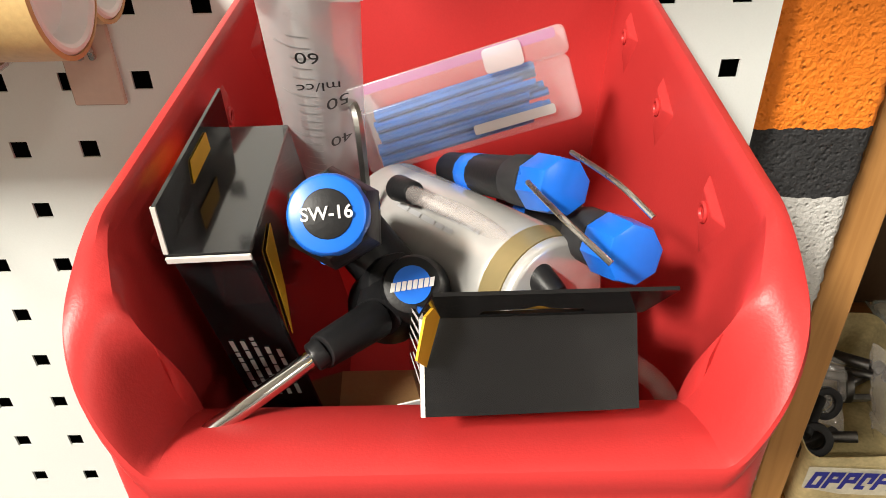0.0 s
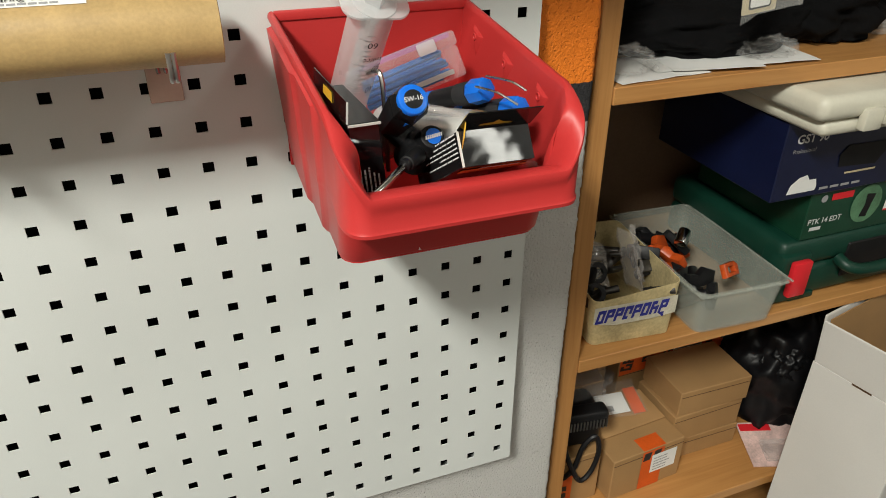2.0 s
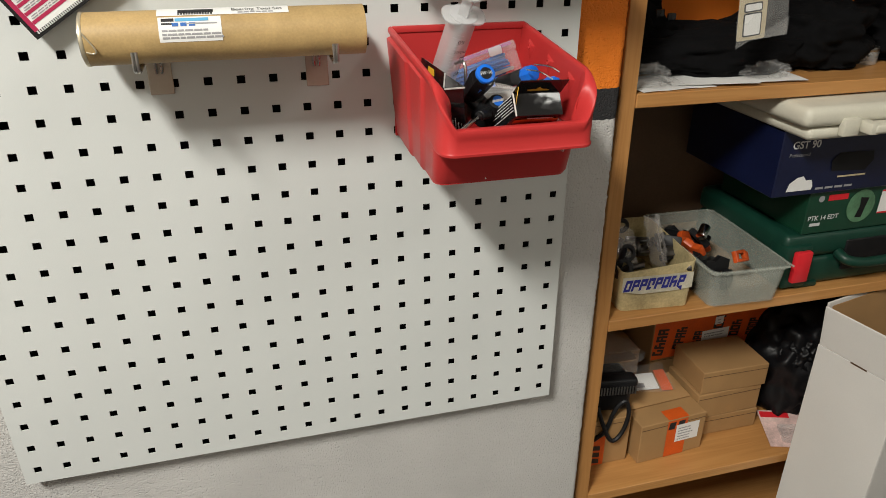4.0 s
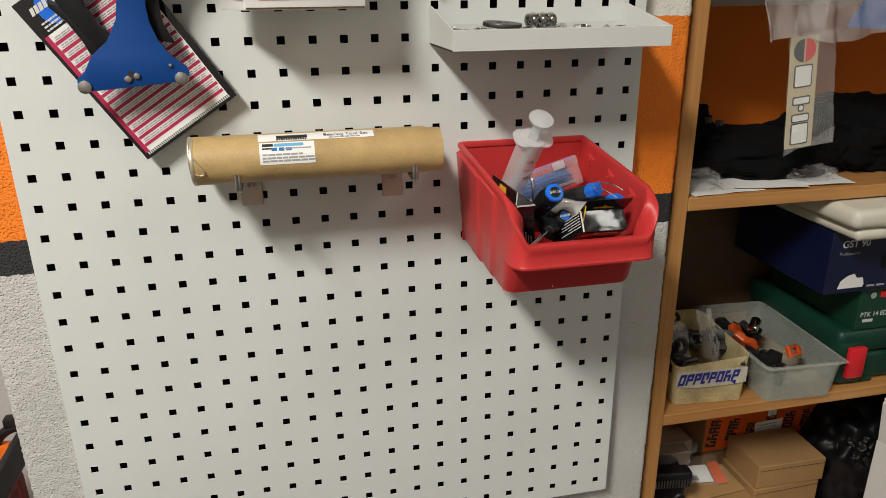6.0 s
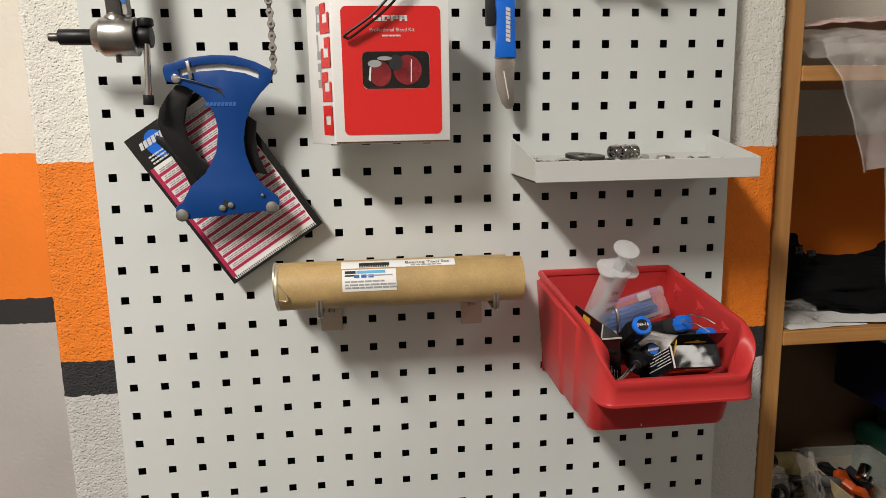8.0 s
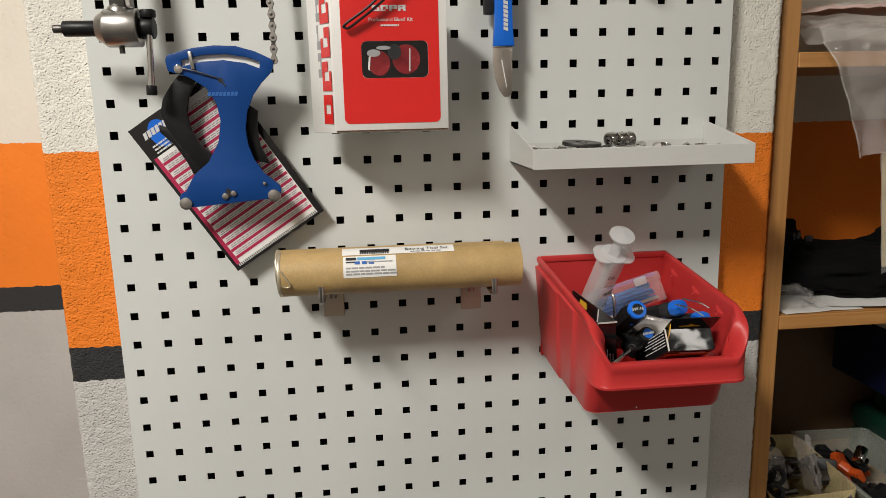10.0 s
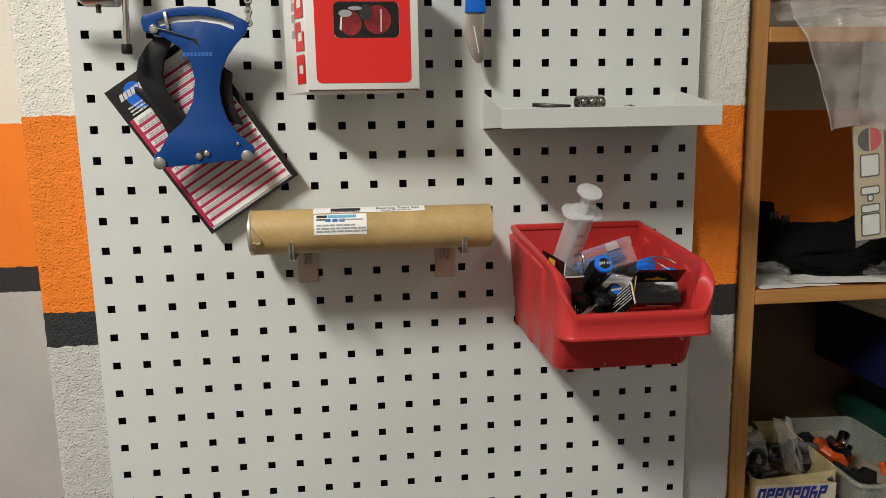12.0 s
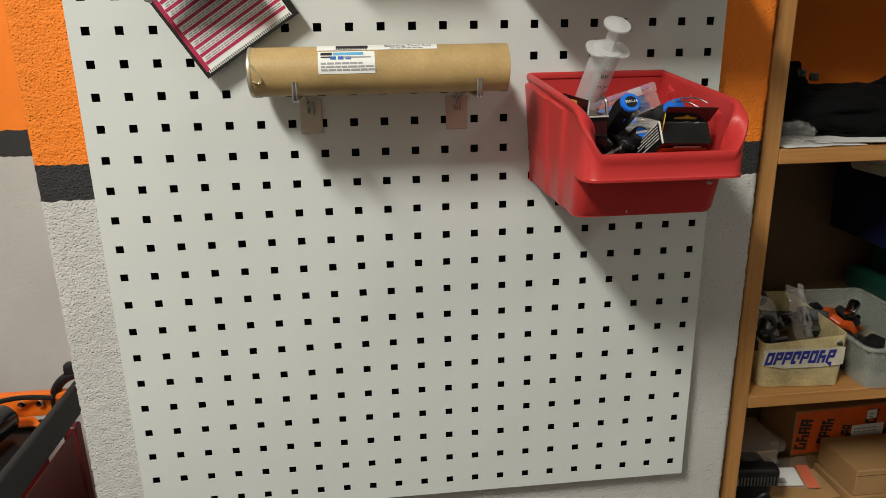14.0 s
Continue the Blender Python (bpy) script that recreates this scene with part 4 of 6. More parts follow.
    part("small_print", bm, "ink_grey", root)
    hose = thing("hose", (0.25, -0.19, 1.18), "clear plastic hose with black fittings, looped over the bottle", "hose")
    pts = [(0.2185, -0.145, 1.242), (0.226, -0.157, 1.245), (0.240, -0.168, 1.244), (0.252, -0.1805, 1.2405), (0.2585, -0.190, 1.237)]
    part("clear_tube", pipe(pts, 0.0030, 12), "hose_clear", hose)
    for p, q in (((0.2150, -0.1395, 1.2405), (0.2215, -0.1495, 1.2435)), ((0.2560, -0.1865, 1.2385), (0.2625, -0.196, 1.2345))):
        part("fitting", rod(p, q, 0.0047, 0.0040, n=16, bevel=0.0008), "black_plastic", hose)
    pts = [(0.2635, -0.198, 1.234), (0.270, -0.199, 1.2275), (0.280, -0.199, 1.217), (0.2915, -0.207, 1.211), (0.2945, -0.213, 1.205), (0.2925, -0.2135, 1.196), (0.286, -0.220, 1.186)]
    part("clear_tube", pipe(pts, 0.0033, 12), "hose_clear", hose)
    fx = thing("paper_strip", (0.209, -0.2, 1.17), "folded white instruction leaflet behind the bin's lip", "leaflet")
    part("sheet", block(-0.005, 0.005, 0, 0.0006, 0, 0.047, 0, 1, Matrix.Translation((0.2120, -0.197, 1.1525)) @ pose(0, 0, 0, 8, 8, 24)), "paper", fx)
    nx = thing("hex_key", (0.2, -0.12, 1.18), "bent steel hex key leaning in the bin", "hex key")
    part("bent_bar", pipe([(0.2045, -0.136, 1.19), (0.2035, -0.1345, 1.245), (0.2025, -0.132, 1.263), (0.2000, -0.126, 1.266), (0.196, -0.118, 1.262)], 0.0018, 6), "steel", nx)
    cx = thing("brown_carton", (0.205, -0.175, 1.155), "plain brown carton lying on the bin's floor", "carton")
    part("box", block(0.184, 0.224, -0.186, -0.150, 1.1520, 1.166, 0.0006, 1), "carton", cx)
    part("lid_seam", block(0.1845, 0.2235, -0.1866, -0.1858, 1.1595, 1.1602, 0, 1), "edge_dark", cx)


build_can_and_hose()


# ---------------------------------------------------------------- tube on hooks
def dished_cap(x, y, z, r):
    """A round plug in a tube's end: narrow lip, then a shallow dish."""
    bm = bmesh.new()
    n, rings = 48, []
    for dx, rr in ((-0.010, r - 0.0020), (-0.0024, r - 0.0020), (-0.0014, r - 0.0030), (-0.0014, r - 0.0045), (-0.0024, r - 0.0058), (-0.0110, r - 0.0085), (-0.0128, r - 0.0120), (-0.0132, 0.004)):
        rings.append([bm.verts.new((x + dx, y + rr * math.cos(2 * math.pi * i / n), z + rr * math.sin(2 * math.pi * i / n))) for i in range(n)])
    for a, b in zip(rings, rings[1:]):
        for i in range(n):
            bm.faces.new((a[i], a[(i + 1) % n], b[(i + 1) % n], b[i]))
    bm.faces.new(rings[-1])
    bmesh.ops.recalc_face_normals(bm, faces=bm.faces[:])
    return bm


def build_rear_tube():
    """A second tube on the same hooks, between the first one and the panel."""
    y, z, r, x0, x1 = -0.0430, 1.2957, 0.0225, -0.192, 0.092
    root = thing("postal_tube", (-0.05, y, z - r), "plain brown cardboard tube with white caps, behind the labelled one", "cardboard tube", "postal tubes")
    body = bmesh.new()
    n, rings = 64, []
    for x, rr in ((x0 + 0.002, r), (x1 - 0.002, r), (x1 - 0.002, r - 0.0018), (x1 - 0.018, r - 0.0018)):
        rings.append([body.verts.new((x, y + rr * math.cos(2 * math.pi * i / n), z + rr * math.sin(2 * math.pi * i / n))) for i in range(n)])
    for a, b in zip(rings, rings[1:]):
        for i in range(n):
            body.faces.new((a[i], a[(i + 1) % n], b[(i + 1) % n], b[i]))
    body.faces.new(rings[0])
    body.faces.new(rings[-1])
    bmesh.ops.recalc_face_normals(body, faces=body.faces[:])
    part("body", body, "kraft", root)
    part("end_rim", rod((x0, y, z), (x0 + 0.004, y, z), r + 0.0006, n=64, bevel=0.0008), "kraft_end", root)
    part("end_cap", dished_cap(x1, y, z, r), "cap_white", root, "white dished plastic end cap")


def build_tube():
    y, z, r, x0, x1 = -0.095, 1.3, 0.0258, -0.183, 0.0995
    root = thing("postal_tube", (-0.04, y, z - r), "brown cardboard tube with white labels, on two wire hooks", "cardboard tube", "postal tubes")
    body = bmesh.new()
    n, rings = 64, []
    for x, rr in ((x0 + 0.002, r), (x1 - 0.002, r), (x1 - 0.0015, r - 0.0018), (x1 - 0.018, r - 0.0018)):
        rings.append([body.verts.new((x, y + rr * math.cos(2 * math.pi * i / n), z + rr * math.sin(2 * math.pi * i / n))) for i in range(n)])
    for a, b in zip(rings, rings[1:]):
        for i in range(n):
            body.faces.new((a[i], a[(i + 1) % n], b[(i + 1) % n], b[i]))
    body.faces.new(rings[0])
    body.faces.new(rings[-1])
    bmesh.ops.recalc_face_normals(body, faces=body.faces[:])
    part("body", body, "kraft", root)
    part("end_rim", rod((x0, y, z), (x0 + 0.004, y, z), r + 0.0006, n=64, bevel=0.0008), "kraft_end", root)
    part("end_cap", dished_cap(x1, y, z, r), "cap_white", root, "white dished plastic end cap")
    part("end_disc", rod((x0 - 0.0008, y, z), (x0 + 0.001, y, z), r - 0.002, n=48), "steel", root)

    def wrap(xa, xb, a0, a1, lift, n=14):
        bm = bmesh.new()
        prev = None
        for i in range(n + 1):
            th = radians(a0 + (a1 - a0) * i / n)
            c = [bm.verts.new((x, y - (r + lift) * math.cos(th), z + (r + lift) * math.sin(th))) for x in (xa, xb)]
            if prev:
                bm.faces.new((prev[0], prev[1], c[1], c[0]))
            prev = c
        return bm
    lab = part("label_front", wrap(-0.109, -0.049, -4, 52, 0.0004), "paper", root, "white address label")
    lab2 = part("label_top", wrap(-0.110, 0.019, 56, 112, 0.0005), "paper", root, "long white label with a gear picture")

    def line(x, w, a, h, lift=0.0008):
        return wrap(x, x + w, a, a + h, lift, 3)
    bm = line(-0.106, 0.012, 40, 8)
    join(bm, line(-0.106, 0.010, 33, 4))
    part("print_dark", bm, "ink", lab)
    bm = line(-0.093, 0.032, 40, 8)
    part("print_blue", bm, "cyan_ink", lab)
    bm = bmesh.new()
    rnd = random.Random(3)
    for k in range(3):
        cx = -0.096 + k * 0.008
        join(bm, line(cx, 0.006, 29, 8))
    part("print_logo", bm, "blue_ink", lab)
    bm = line(-0.083, 0.030, 33, 3)
    for a, w in ((18, 0.044), (10, 0.052), (3, 0.050)):
        cx = -0.106
        while cx < -0.106 + w:
            ww = 0.004 + 0.006 * rnd.random()
            join(bm, line(cx, ww, a, 4))
            cx += ww + 0.001
    part("small_print", bm, "ink_grey", lab)
    bm = bmesh.new()
    for k in range(13):
        join(bm, line(-0.090 + k * 0.0026, 0.0018, 58, 5 + 2 * math.sin(k * 0.26)))
    join(bm, line(-0.090, 0.034, 64, 14))
    part("gear_picture", bm, "ink", lab2)
    right_, up_ = Vector((1, 0, 0)), Vector((0, math.sin(radians(72)), math.cos(radians(72))))
    for text, ang, size in (("Bearing Tool Set", 71, 0.0075),):
        th = radians(ang)
        c = Vector((-0.013, y - (r + 0.0007) * math.cos(th), z + (r + 0.0007) * math.sin(th)))
        part("print_title", words(text, size, face_m(c, (1, 0, 0), (0, math.sin(th), math.cos(th)))), "ink", lab2)
    bm = bmesh.new()
    for k in range(6):
        join(bm, line(-0.032 + k * 0.006, 0.005, 59, 4))
    part("small_print", bm, "ink_grey", lab2)
    tx = x0 + 0.014
    part("pull_tab", pipe([(x0 + 0.004, y - r - 0.0005, z + 0.010), (tx, y - r - 0.001, z - 0.006), (tx - 0.003, y - r + 0.001, z - 0.010), (x0 + 0.005, y - r - 0.0005, z - 0.008)], 0.0009), "kraft_end", root, "loose wire pull tab")


build_tube()
build_rear_tube()


def build_hook(xc, side, tone):
    """A plug-in hook: clear base plate and a wire arm that turns up at its end."""
    root = thing("panel_hook", (xc, 0, 1.232), "zinc wire hook with clear plastic base plate, carrying the tube", "hook", "tube hooks")
    part("base_plate", block(xc - 0.0135, xc + 0.0135, -0.0035, -0.0008, 1.220, 1.262, 0.0008, 1), tone, root, "cloudy clear plate")
    xa = xc + side * 0.008
    pts = [(xc - 0.003, -0.004, 1.245), (xc - 0.003, -0.010, 1.262), (xa - side * 0.004, -0.03, 1.2705), (xa, -0.07, 1.2715), (xa, -0.112, 1.2705), (xa, -0.124, 1.2715), (xa, -0.1275, 1.277), (xa, -0.1275, 1.291)]
    part("wire_arm", pipe(pts, 0.0017), "zinc", root)
    pts = [(xc + 0.003, -0.004, 1.245), (xc + 0.003, -0.010, 1.262), (xa + 0.0034, -0.03, 1.2705), (xa + 0.0034, -0.07, 1.2715), (xa + 0.0034, -0.112, 1.2705), (xa + 0.0034, -0.124, 1.2715), (xa + 0.0034, -0.1275, 1.277), (xa + 0.0034, -0.1275, 1.291)]
    part("wire_arm", pipe(pts, 0.0017), "zinc", root)


build_hook(-0.128, -1, "clip_tan")
build_hook(0.053, 1, "clip_rose")


# ---------------------------------------------------------------- small parts tray
def build_tray():
    root = thing("parts_tray", (0.24, -0.06, 1.405), "light grey steel tray full of washers and bolts", "steel tray")
    t = 0.0014
    part("bottom", block(0.107, 0.369, -0.127, -0.002, 1.4135, 1.4135 + t), "steel_grey", root, smooth=False)
    part("front_lip", block(0.107, 0.369, -0.1285, -0.127, 1.4135, 1.4365, 0.0004, 1), "steel_grey", root, smooth=False)
    part("back_flange", block(0.1085, 0.3675, -0.0022, -0.0008, 1.4135, 1.437), "steel_grey", root, smooth=False)
    for x in (0.107, 0.3676):
        prof = [(-0.127, 1.4135), (-0.002, 1.4135), (-0.002, 1.459), (-0.010, 1.459), (-0.127, 1.4365)]
        m = Matrix(((0, 0, 1, x), (1, 0, 0, 0), (0, 1, 0, 0), (0, 0, 0, 1)))
        e = part("end_plate", plate(prof, t, m), "steel_grey", root, smooth=False)
        part("hook_tongue", block(x, x + t, -0.0020, 0.008, 1.449, 1.4585, 0.0004, 1), "steel_grey", e)
    rnd = random.Random(11)
    for i in range(70):
        x, y = rnd.uniform(0.120, 0.357), rnd.uniform(-0.112, -0.018)
        kind_ = rnd.random()
        z = 1.4185 + rnd.uniform(0, 0.013)
        tilt = pose(x, y, z, rnd.uniform(-25, 25), rnd.uniform(-25, 25), rnd.uniform(0, 360))
        if kind_ < 0.5:
            w = thing("washer", (x, y, z), "grey steel washer lying in the tray", "washer", "loose washers")
            ro = rnd.choice((0.008, 0.010, 0.013))
            part("ring", plate(arc(0, 0, ro, 0, 345, 20), 0.002, tilt, 0, [arc(0, 0, ro * 0.5, 0, 345, 14)]), rnd.choice(("steel", "zinc", "steel_dark")), w)
        elif kind_ < 0.8:
            w = thing("hex_nut", (x, y, z), "zinc hex nut lying in the tray", "nut", "loose nuts")
            part("nut", plate(arc(0, 0, 0.0075, 0, 300, 5), 0.006, tilt, 0.0005, [arc(0, 0, 0.0042, 0, 330, 11)]), rnd.choice(("zinc", "steel")), w)
        else:
            w = thing("bolt", (x, y, z), "short zinc bolt lying in the tray", "bolt", "loose bolts")
            a, b = tilt @ Vector((0, 0, 0)), tilt @ Vector((0.018, 0, 0.0))
            h = part("shank", rod(a, b, 0.0028, n=10), "zinc", w)
            part("head", rod(a, a + (a - b).normalized() * 0.005, 0.0055, n=6), "zinc", w)
    w = thing("large_washer", (0.166, -0.1, 1.43), "broad black steel washer on top of the tray's parts", "washer")
    part("ring", plate(arc(0, 0, 0.0225, 0, 352, 36), 0.0045, pose(0.172, -0.098, 1.4375, 4, 3, 0), 0.0006, [arc(0, 0, 0.0075, 0, 340, 18)]), "steel_dark", w)
    for x in (0.207, 0.218, 0.229):
        w = thing("bushing", (x, -0.085, 1.43), "shiny steel bushing standing in the tray", "bushing", "bushings")
        part("sleeve", plate(arc(0, 0, 0.0085, 0, 350, 28), 0.009, pose(x, -0.088, 1.4425, 0, 80, 20), 0.0007, [arc(0, 0, 0.005, 0, 345, 20)]), "chrome", w)


build_tray()


# ---------------------------------------------------------------- boxed kit
def build_kit_box():
    root = thing("kit_box", (-0.05, -0.05, 1.459), "red and white printed cardboard box hung on the panel", "cardboard box")
    f = [(-0.1105, -0.092), (0.0180, -0.092), (-0.0070, -0.038), (-0.139, -0.038)]
    bm = bmesh.new()
    lo = [bm.verts.new((x, y, 1.4590)) for x, y in f]
    hi = [bm.verts.new((x, y, 1.6205)) for x, y in f]
    bm.faces.new(lo[::-1])
    bm.faces.new(hi)
    for i in range(4):
        bm.faces.new((lo[i], lo[(i + 1) % 4], hi[(i + 1) % 4], hi[i]))
    bmesh.ops.bevel(bm, geom=bm.edges[:], offset=0.0012, segments=2, affect="EDGES", profile=0.5)
    part("carton", bm, "box_white", root)
    m = front(-0.0455, -0.0921, 1.5385)
    part("red_panel", plate(rounded(0.108, 0.137, 0.006), 0.0004, m @ pose(0, -0.001, 0), 0, [[(x + 0.0045, y + 0.001) for x, y in rounded(0.074, 0.040, 0.006)]]), "box_red", root)
    win = part("window", plate(rounded(0.0735, 0.0395, 0.006), 0.0003, m @ pose(0.0045, 0.0, -0.0002)), "black_gloss", root, "dark window showing red parts")
    for x, y, rx, ry, mt, z in ((0.017, 0.000, 0.0155, 0.0160, "dim_red", 0.0003), (-0.013, -0.004, 0.0120, 0.0135, "dim_red", 0.0003), (0.004, 0.008, 0.0075, 0.0085, "ink", 0.0005), (-0.019, 0.007, 0.0075, 0.0040, "ink_grey", 0.0007), (-0.008, 0.0125, 0.0080, 0.0022, "ink_grey", 0.0007)):
        part("pictured_part" if mt == "ink" else "glint" if mt == "ink_grey" else "red_part", disc(m @ pose(0, 0, z), x, y, rx, ry), mt, win)
    part("glint", plate([(0.0, -0.012), (0.0011, -0.012), (0.0019, 0.012), (0.0008, 0.013)], 0.0002, m @ pose(0.020, -0.001, 0.0008)), "box_white", win)
    part("glint", plate([(-0.026, -0.010), (-0.024, -0.012), (-0.0225, 0.004), (-0.0245, 0.003)], 0.0002, m @ pose(0, 0, 0.0008)), "box_white", win)
    part("brand_mark", glyphs(m @ pose(0, 0, 0.0006), -0.019, 0.0515, 0.038, 0.0062, 4, 8), "white_ink", root)
    part("title_text", words("Professional Bleed Kit", 0.0055, m @ pose(0.001, 0.0425, 0.0004)), "white_ink", root)
    part("subtitle", bars(m @ pose(0, 0, 0.0006), -0.010, 0.0355, 0.021, 1, 0.003, 0.0018, 0.05, 5), "white_ink", root)
    left = face_m((-0.124, -0.065, 1.5415), (0.026, -0.054, 0), (0, 0, 1))
    lm = left @ pose(0, 0, 0.0005)
    upright = lm @ pose(0, 0, 0, 0, 0, 90)
    part("side_lettering", glyphs(upright, -0.072, -0.0285, 0.146, 0.0245, 4, 31), "box_red", root, "large red printed letter shapes")
    part("side_print", glyphs(upright, -0.020, -0.0035, 0.092, 0.0145, 3, 32), "ink_grey", root, "grey printed letter shapes")
    part("side_lettering", glyphs(upright, -0.074, 0.0150, 0.060, 0.0100, 4, 33), "box_red", root)
    part("side_lettering", glyphs(upright, 0.012, 0.0190, 0.058, 0.0080, 4, 34), "box_red", root)
    part("bottom_fold", block(-0.1090, 0.0165, -0.0932, -0.0921, 1.4602, 1.4618, 0, 1), "edge_dark", root, "dark fold line along the bottom")
    lp = thing("cord", (-0.03, -0.1, 1.6), "thin black elastic cord looped in front of the box", "cord")
    pts = [(0.01, -0.075, 1.72), (-0.002, -0.09, 1.685), (-0.022, -0.103, 1.645), (-0.060, -0.1045, 1.600), (-0.0930, -0.100, 1.5765), (-0.0945, -0.099, 1.5725), (-0.086, -0.100, 1.5745), (-0.045, -0.1045, 1.606), (-0.016, -0.103, 1.643), (0.006, -0.09, 1.682), (0.016, -0.075, 1.72), (0.016, -0.03, 1.75), (0.010, -0.03, 1.75)]
    part("loop", pipe(pts, 0.0014, closed=True), "black_plastic", lp)
    hk = thing("panel_hook", (-0.055, 0, 1.63), "zinc wire hook with clear base plate above the box", "hook", "panel hooks")
    part("base_plate", block(-0.080, -0.040, -0.0035, -0.0008, 1.626, 1.648, 0.0008, 1), "clear", hk)
    for dx in (-0.003, 0.003):
        part("wire_arm", pipe([(-0.060 + dx, -0.004, 1.640), (-0.060 + dx, -0.012, 1.652), (-0.060 + dx, -0.06, 1.648), (-0.060 + dx, -0.078, 1.650), (-0.060 + dx, -0.082, 1.658), (-0.060 + dx, -0.082, 1.677)], 0.0015), "zinc", hk)


build_kit_box()


# ---------------------------------------------------------------- spoke gauge and its card
def build_card():
    up, right = Vector((-0.114, 0, 0.175)).normalized(), Vector((0.114, 0, 0.067)).normalized()
    W, H = 0.132, 0.209
    right = Vector((up.z, 0, -up.x))
    m = face_m((-0.243, -0.019, 1.290), right, up)
    root = thing("chart_card", (-0.243, -0.004, 1.29), "laminated chart card with crimson rows, hung askew", "chart card")
    part("backing", plate([(0, 0), (W, 0), (W, H), (0, H)], 0.0012, m), "black_gloss", root)
    part("white_field", join(bar(m, 0.004, 0.007, W - 0.012, H - 0.050, 0.0016), bar(m, 0.056, H - 0.043, W - 0.064, 0.034, 0.0016)), "paper", root)
    for k in range(18):
        xa = 0.0092 if k < 15 else 0.058
        part("crimson_band", bar(m, xa, 0.013 + k * 0.0100, W - 0.009 - xa, 0.0036, 0.0020), "crimson", root)
    part("crimson_margin", bar(m, 0.004, 0.007, 0.005, H - 0.050, 0.0020), "crimson", root)
    rnd = random.Random(2)
    bm = bmesh.new()
    for k in range(18):
        x = 0.012 if k < 15 else 0.060
        while x < W - 0.014:
            w = rnd.uniform(0.003, 0.008)
            join(bm, bar(m, x, 0.0178 + k * 0.0100, min(w, W - 0.012 - x), 0.0010, 0.0021))
            join(bm, bar(m, x + 0.001, 0.0201 + k * 0.0100, min(w, W - 0.012 - x), 0.0010, 0.0021))
            x += w + 0.0012
    part("table_print", bm, "ink_grey", root)
    bm = bmesh.new()
    for k in range(46):
        join(bm, bar(m, 0.006 + k * 0.0026, 0.0035, 0.0015, 0.0035, 0.0022))
    part("edge_ticks", bm, "white_ink", root)
    part("badge", disc(m, 0.030, H - 0.022, 0.013, 0.017, lift=0.0018), "grip_blue", root)
    part("word_mark", lettering(m @ pose(0, 0, 0.0018), 0.010, H - 0.020, 0.044, 0.008, 8, 0.3), "white_ink", root)
    part("header_print", bars(m @ pose(0, 0, 0.0018), 0.012, H - 0.032, 0.036, 3, 0.0042, 0.002, 0.3, 9), "white_ink", root)


build_card()


def build_gauge():
    y = -0.052
    root = thing("tension_gauge", (-0.238, y, 1.377), "blue metal spoke tension gauge hanging over the card", "tension gauge")
    cx = -0.2375
    m = front(cx, y, 1.38)
    out = []
    # outline in its own plane: foot, waist, wide curved head
    out += [(-0.050, -0.004), (0.050, 0.004)] + arc(0.049, 0.014, 0.0095, -70, 60, 6) + [(0.040, 0.034), (0.030, 0.050), (0.024, 0.068), (0.0225, 0.086), (0.026, 0.106), (0.034, 0.124), (0.044, 0.137), (0.055, 0.148)]
    out += arc(0.0515, 0.158, 0.0075, -20, 75, 5) + [(0.040, 0.172), (0.018, 0.1785), (-0.006, 0.1795), (-0.030, 0.177), (-0.046, 0.173)] + arc(-0.0515, 0.163, 0.0085, 75, 190, 6)
    out += [(-0.058, 0.152), (-0.036, 0.145), (-0.018, 0.133), (-0.008, 0.116), (-0.005, 0.096), (-0.009, 0.072), (-0.022, 0.049), (-0.040, 0.034)] + arc(-0.049, 0.006, 0.0098, 100, 235, 6)
    slot = [(-0.043, 0.164), (-0.020, 0.169), (0.005, 0.170), (0.030, 0.166), (0.044, 0.1605), (0.043, 0.1535), (0.028, 0.1595), (0.004, 0.1632), (-0.020, 0.162), (-0.042, 0.157)]
    part("face_plate", plate(out, 0.004, m, 0.0006, [slot]), "tool_blue", root)
    part("scale_strip", plate([(-0.044, 0.168), (0.005, 0.174), (0.045, 0.164), (0.044, 0.150), (0.004, 0.158), (-0.043, 0.152)], 0.0006, m @ pose(0, 0, -0.0016)), "paper", root, "pale curved scale behind the slot")
    blk = [(-0.050, 0.148), (-0.030, 0.146), (-0.041, 0.124), (-0.045, 0.105), (-0.042, 0.086), (-0.030, 0.066), (-0.012, 0.048), (-0.020, 0.034), (-0.038, 0.045), (-0.056, 0.068), (-0.070, 0.092), (-0.074, 0.106), (-0.070, 0.122), (-0.060, 0.137)]
    part("rear_lever", plate(blk, 0.008, m @ pose(0, 0, -0.016), 0.001), "black_plastic", root)
    grip = [(-0.080, 0.092), (-0.066, 0.086), (-0.050, 0.069), (-0.036, 0.044), (-0.032, 0.024), (-0.043, 0.027), (-0.052, 0.048), (-0.064, 0.068), (-0.080, 0.084)]
    part("lower_grip", plate(grip, 0.012, m @ pose(0, 0, -0.030), 0.002), "black_plastic", root)
    blk = [(0.020, 0.118), (0.036, 0.106), (0.034, 0.086), (0.036, 0.066), (0.046, 0.044), (0.020, 0.05), (0.016, 0.09)]
    part("rear_plate", plate(blk, 0.006, m @ pose(0, 0, -0.014), 0.001), "black_plastic", root)
    for x, yy, r in ((-0.0515, 0.0015, 0.0074), (0.0500, 0.0075, 0.0074), (-0.006, 0.0085, 0.0040), (0.0035, 0.0115, 0.0036), (-0.046, 0.154, 0.0052), (0.040, 0.022, 0.0022)):
        p = m @ Vector((x, yy, 0.0))
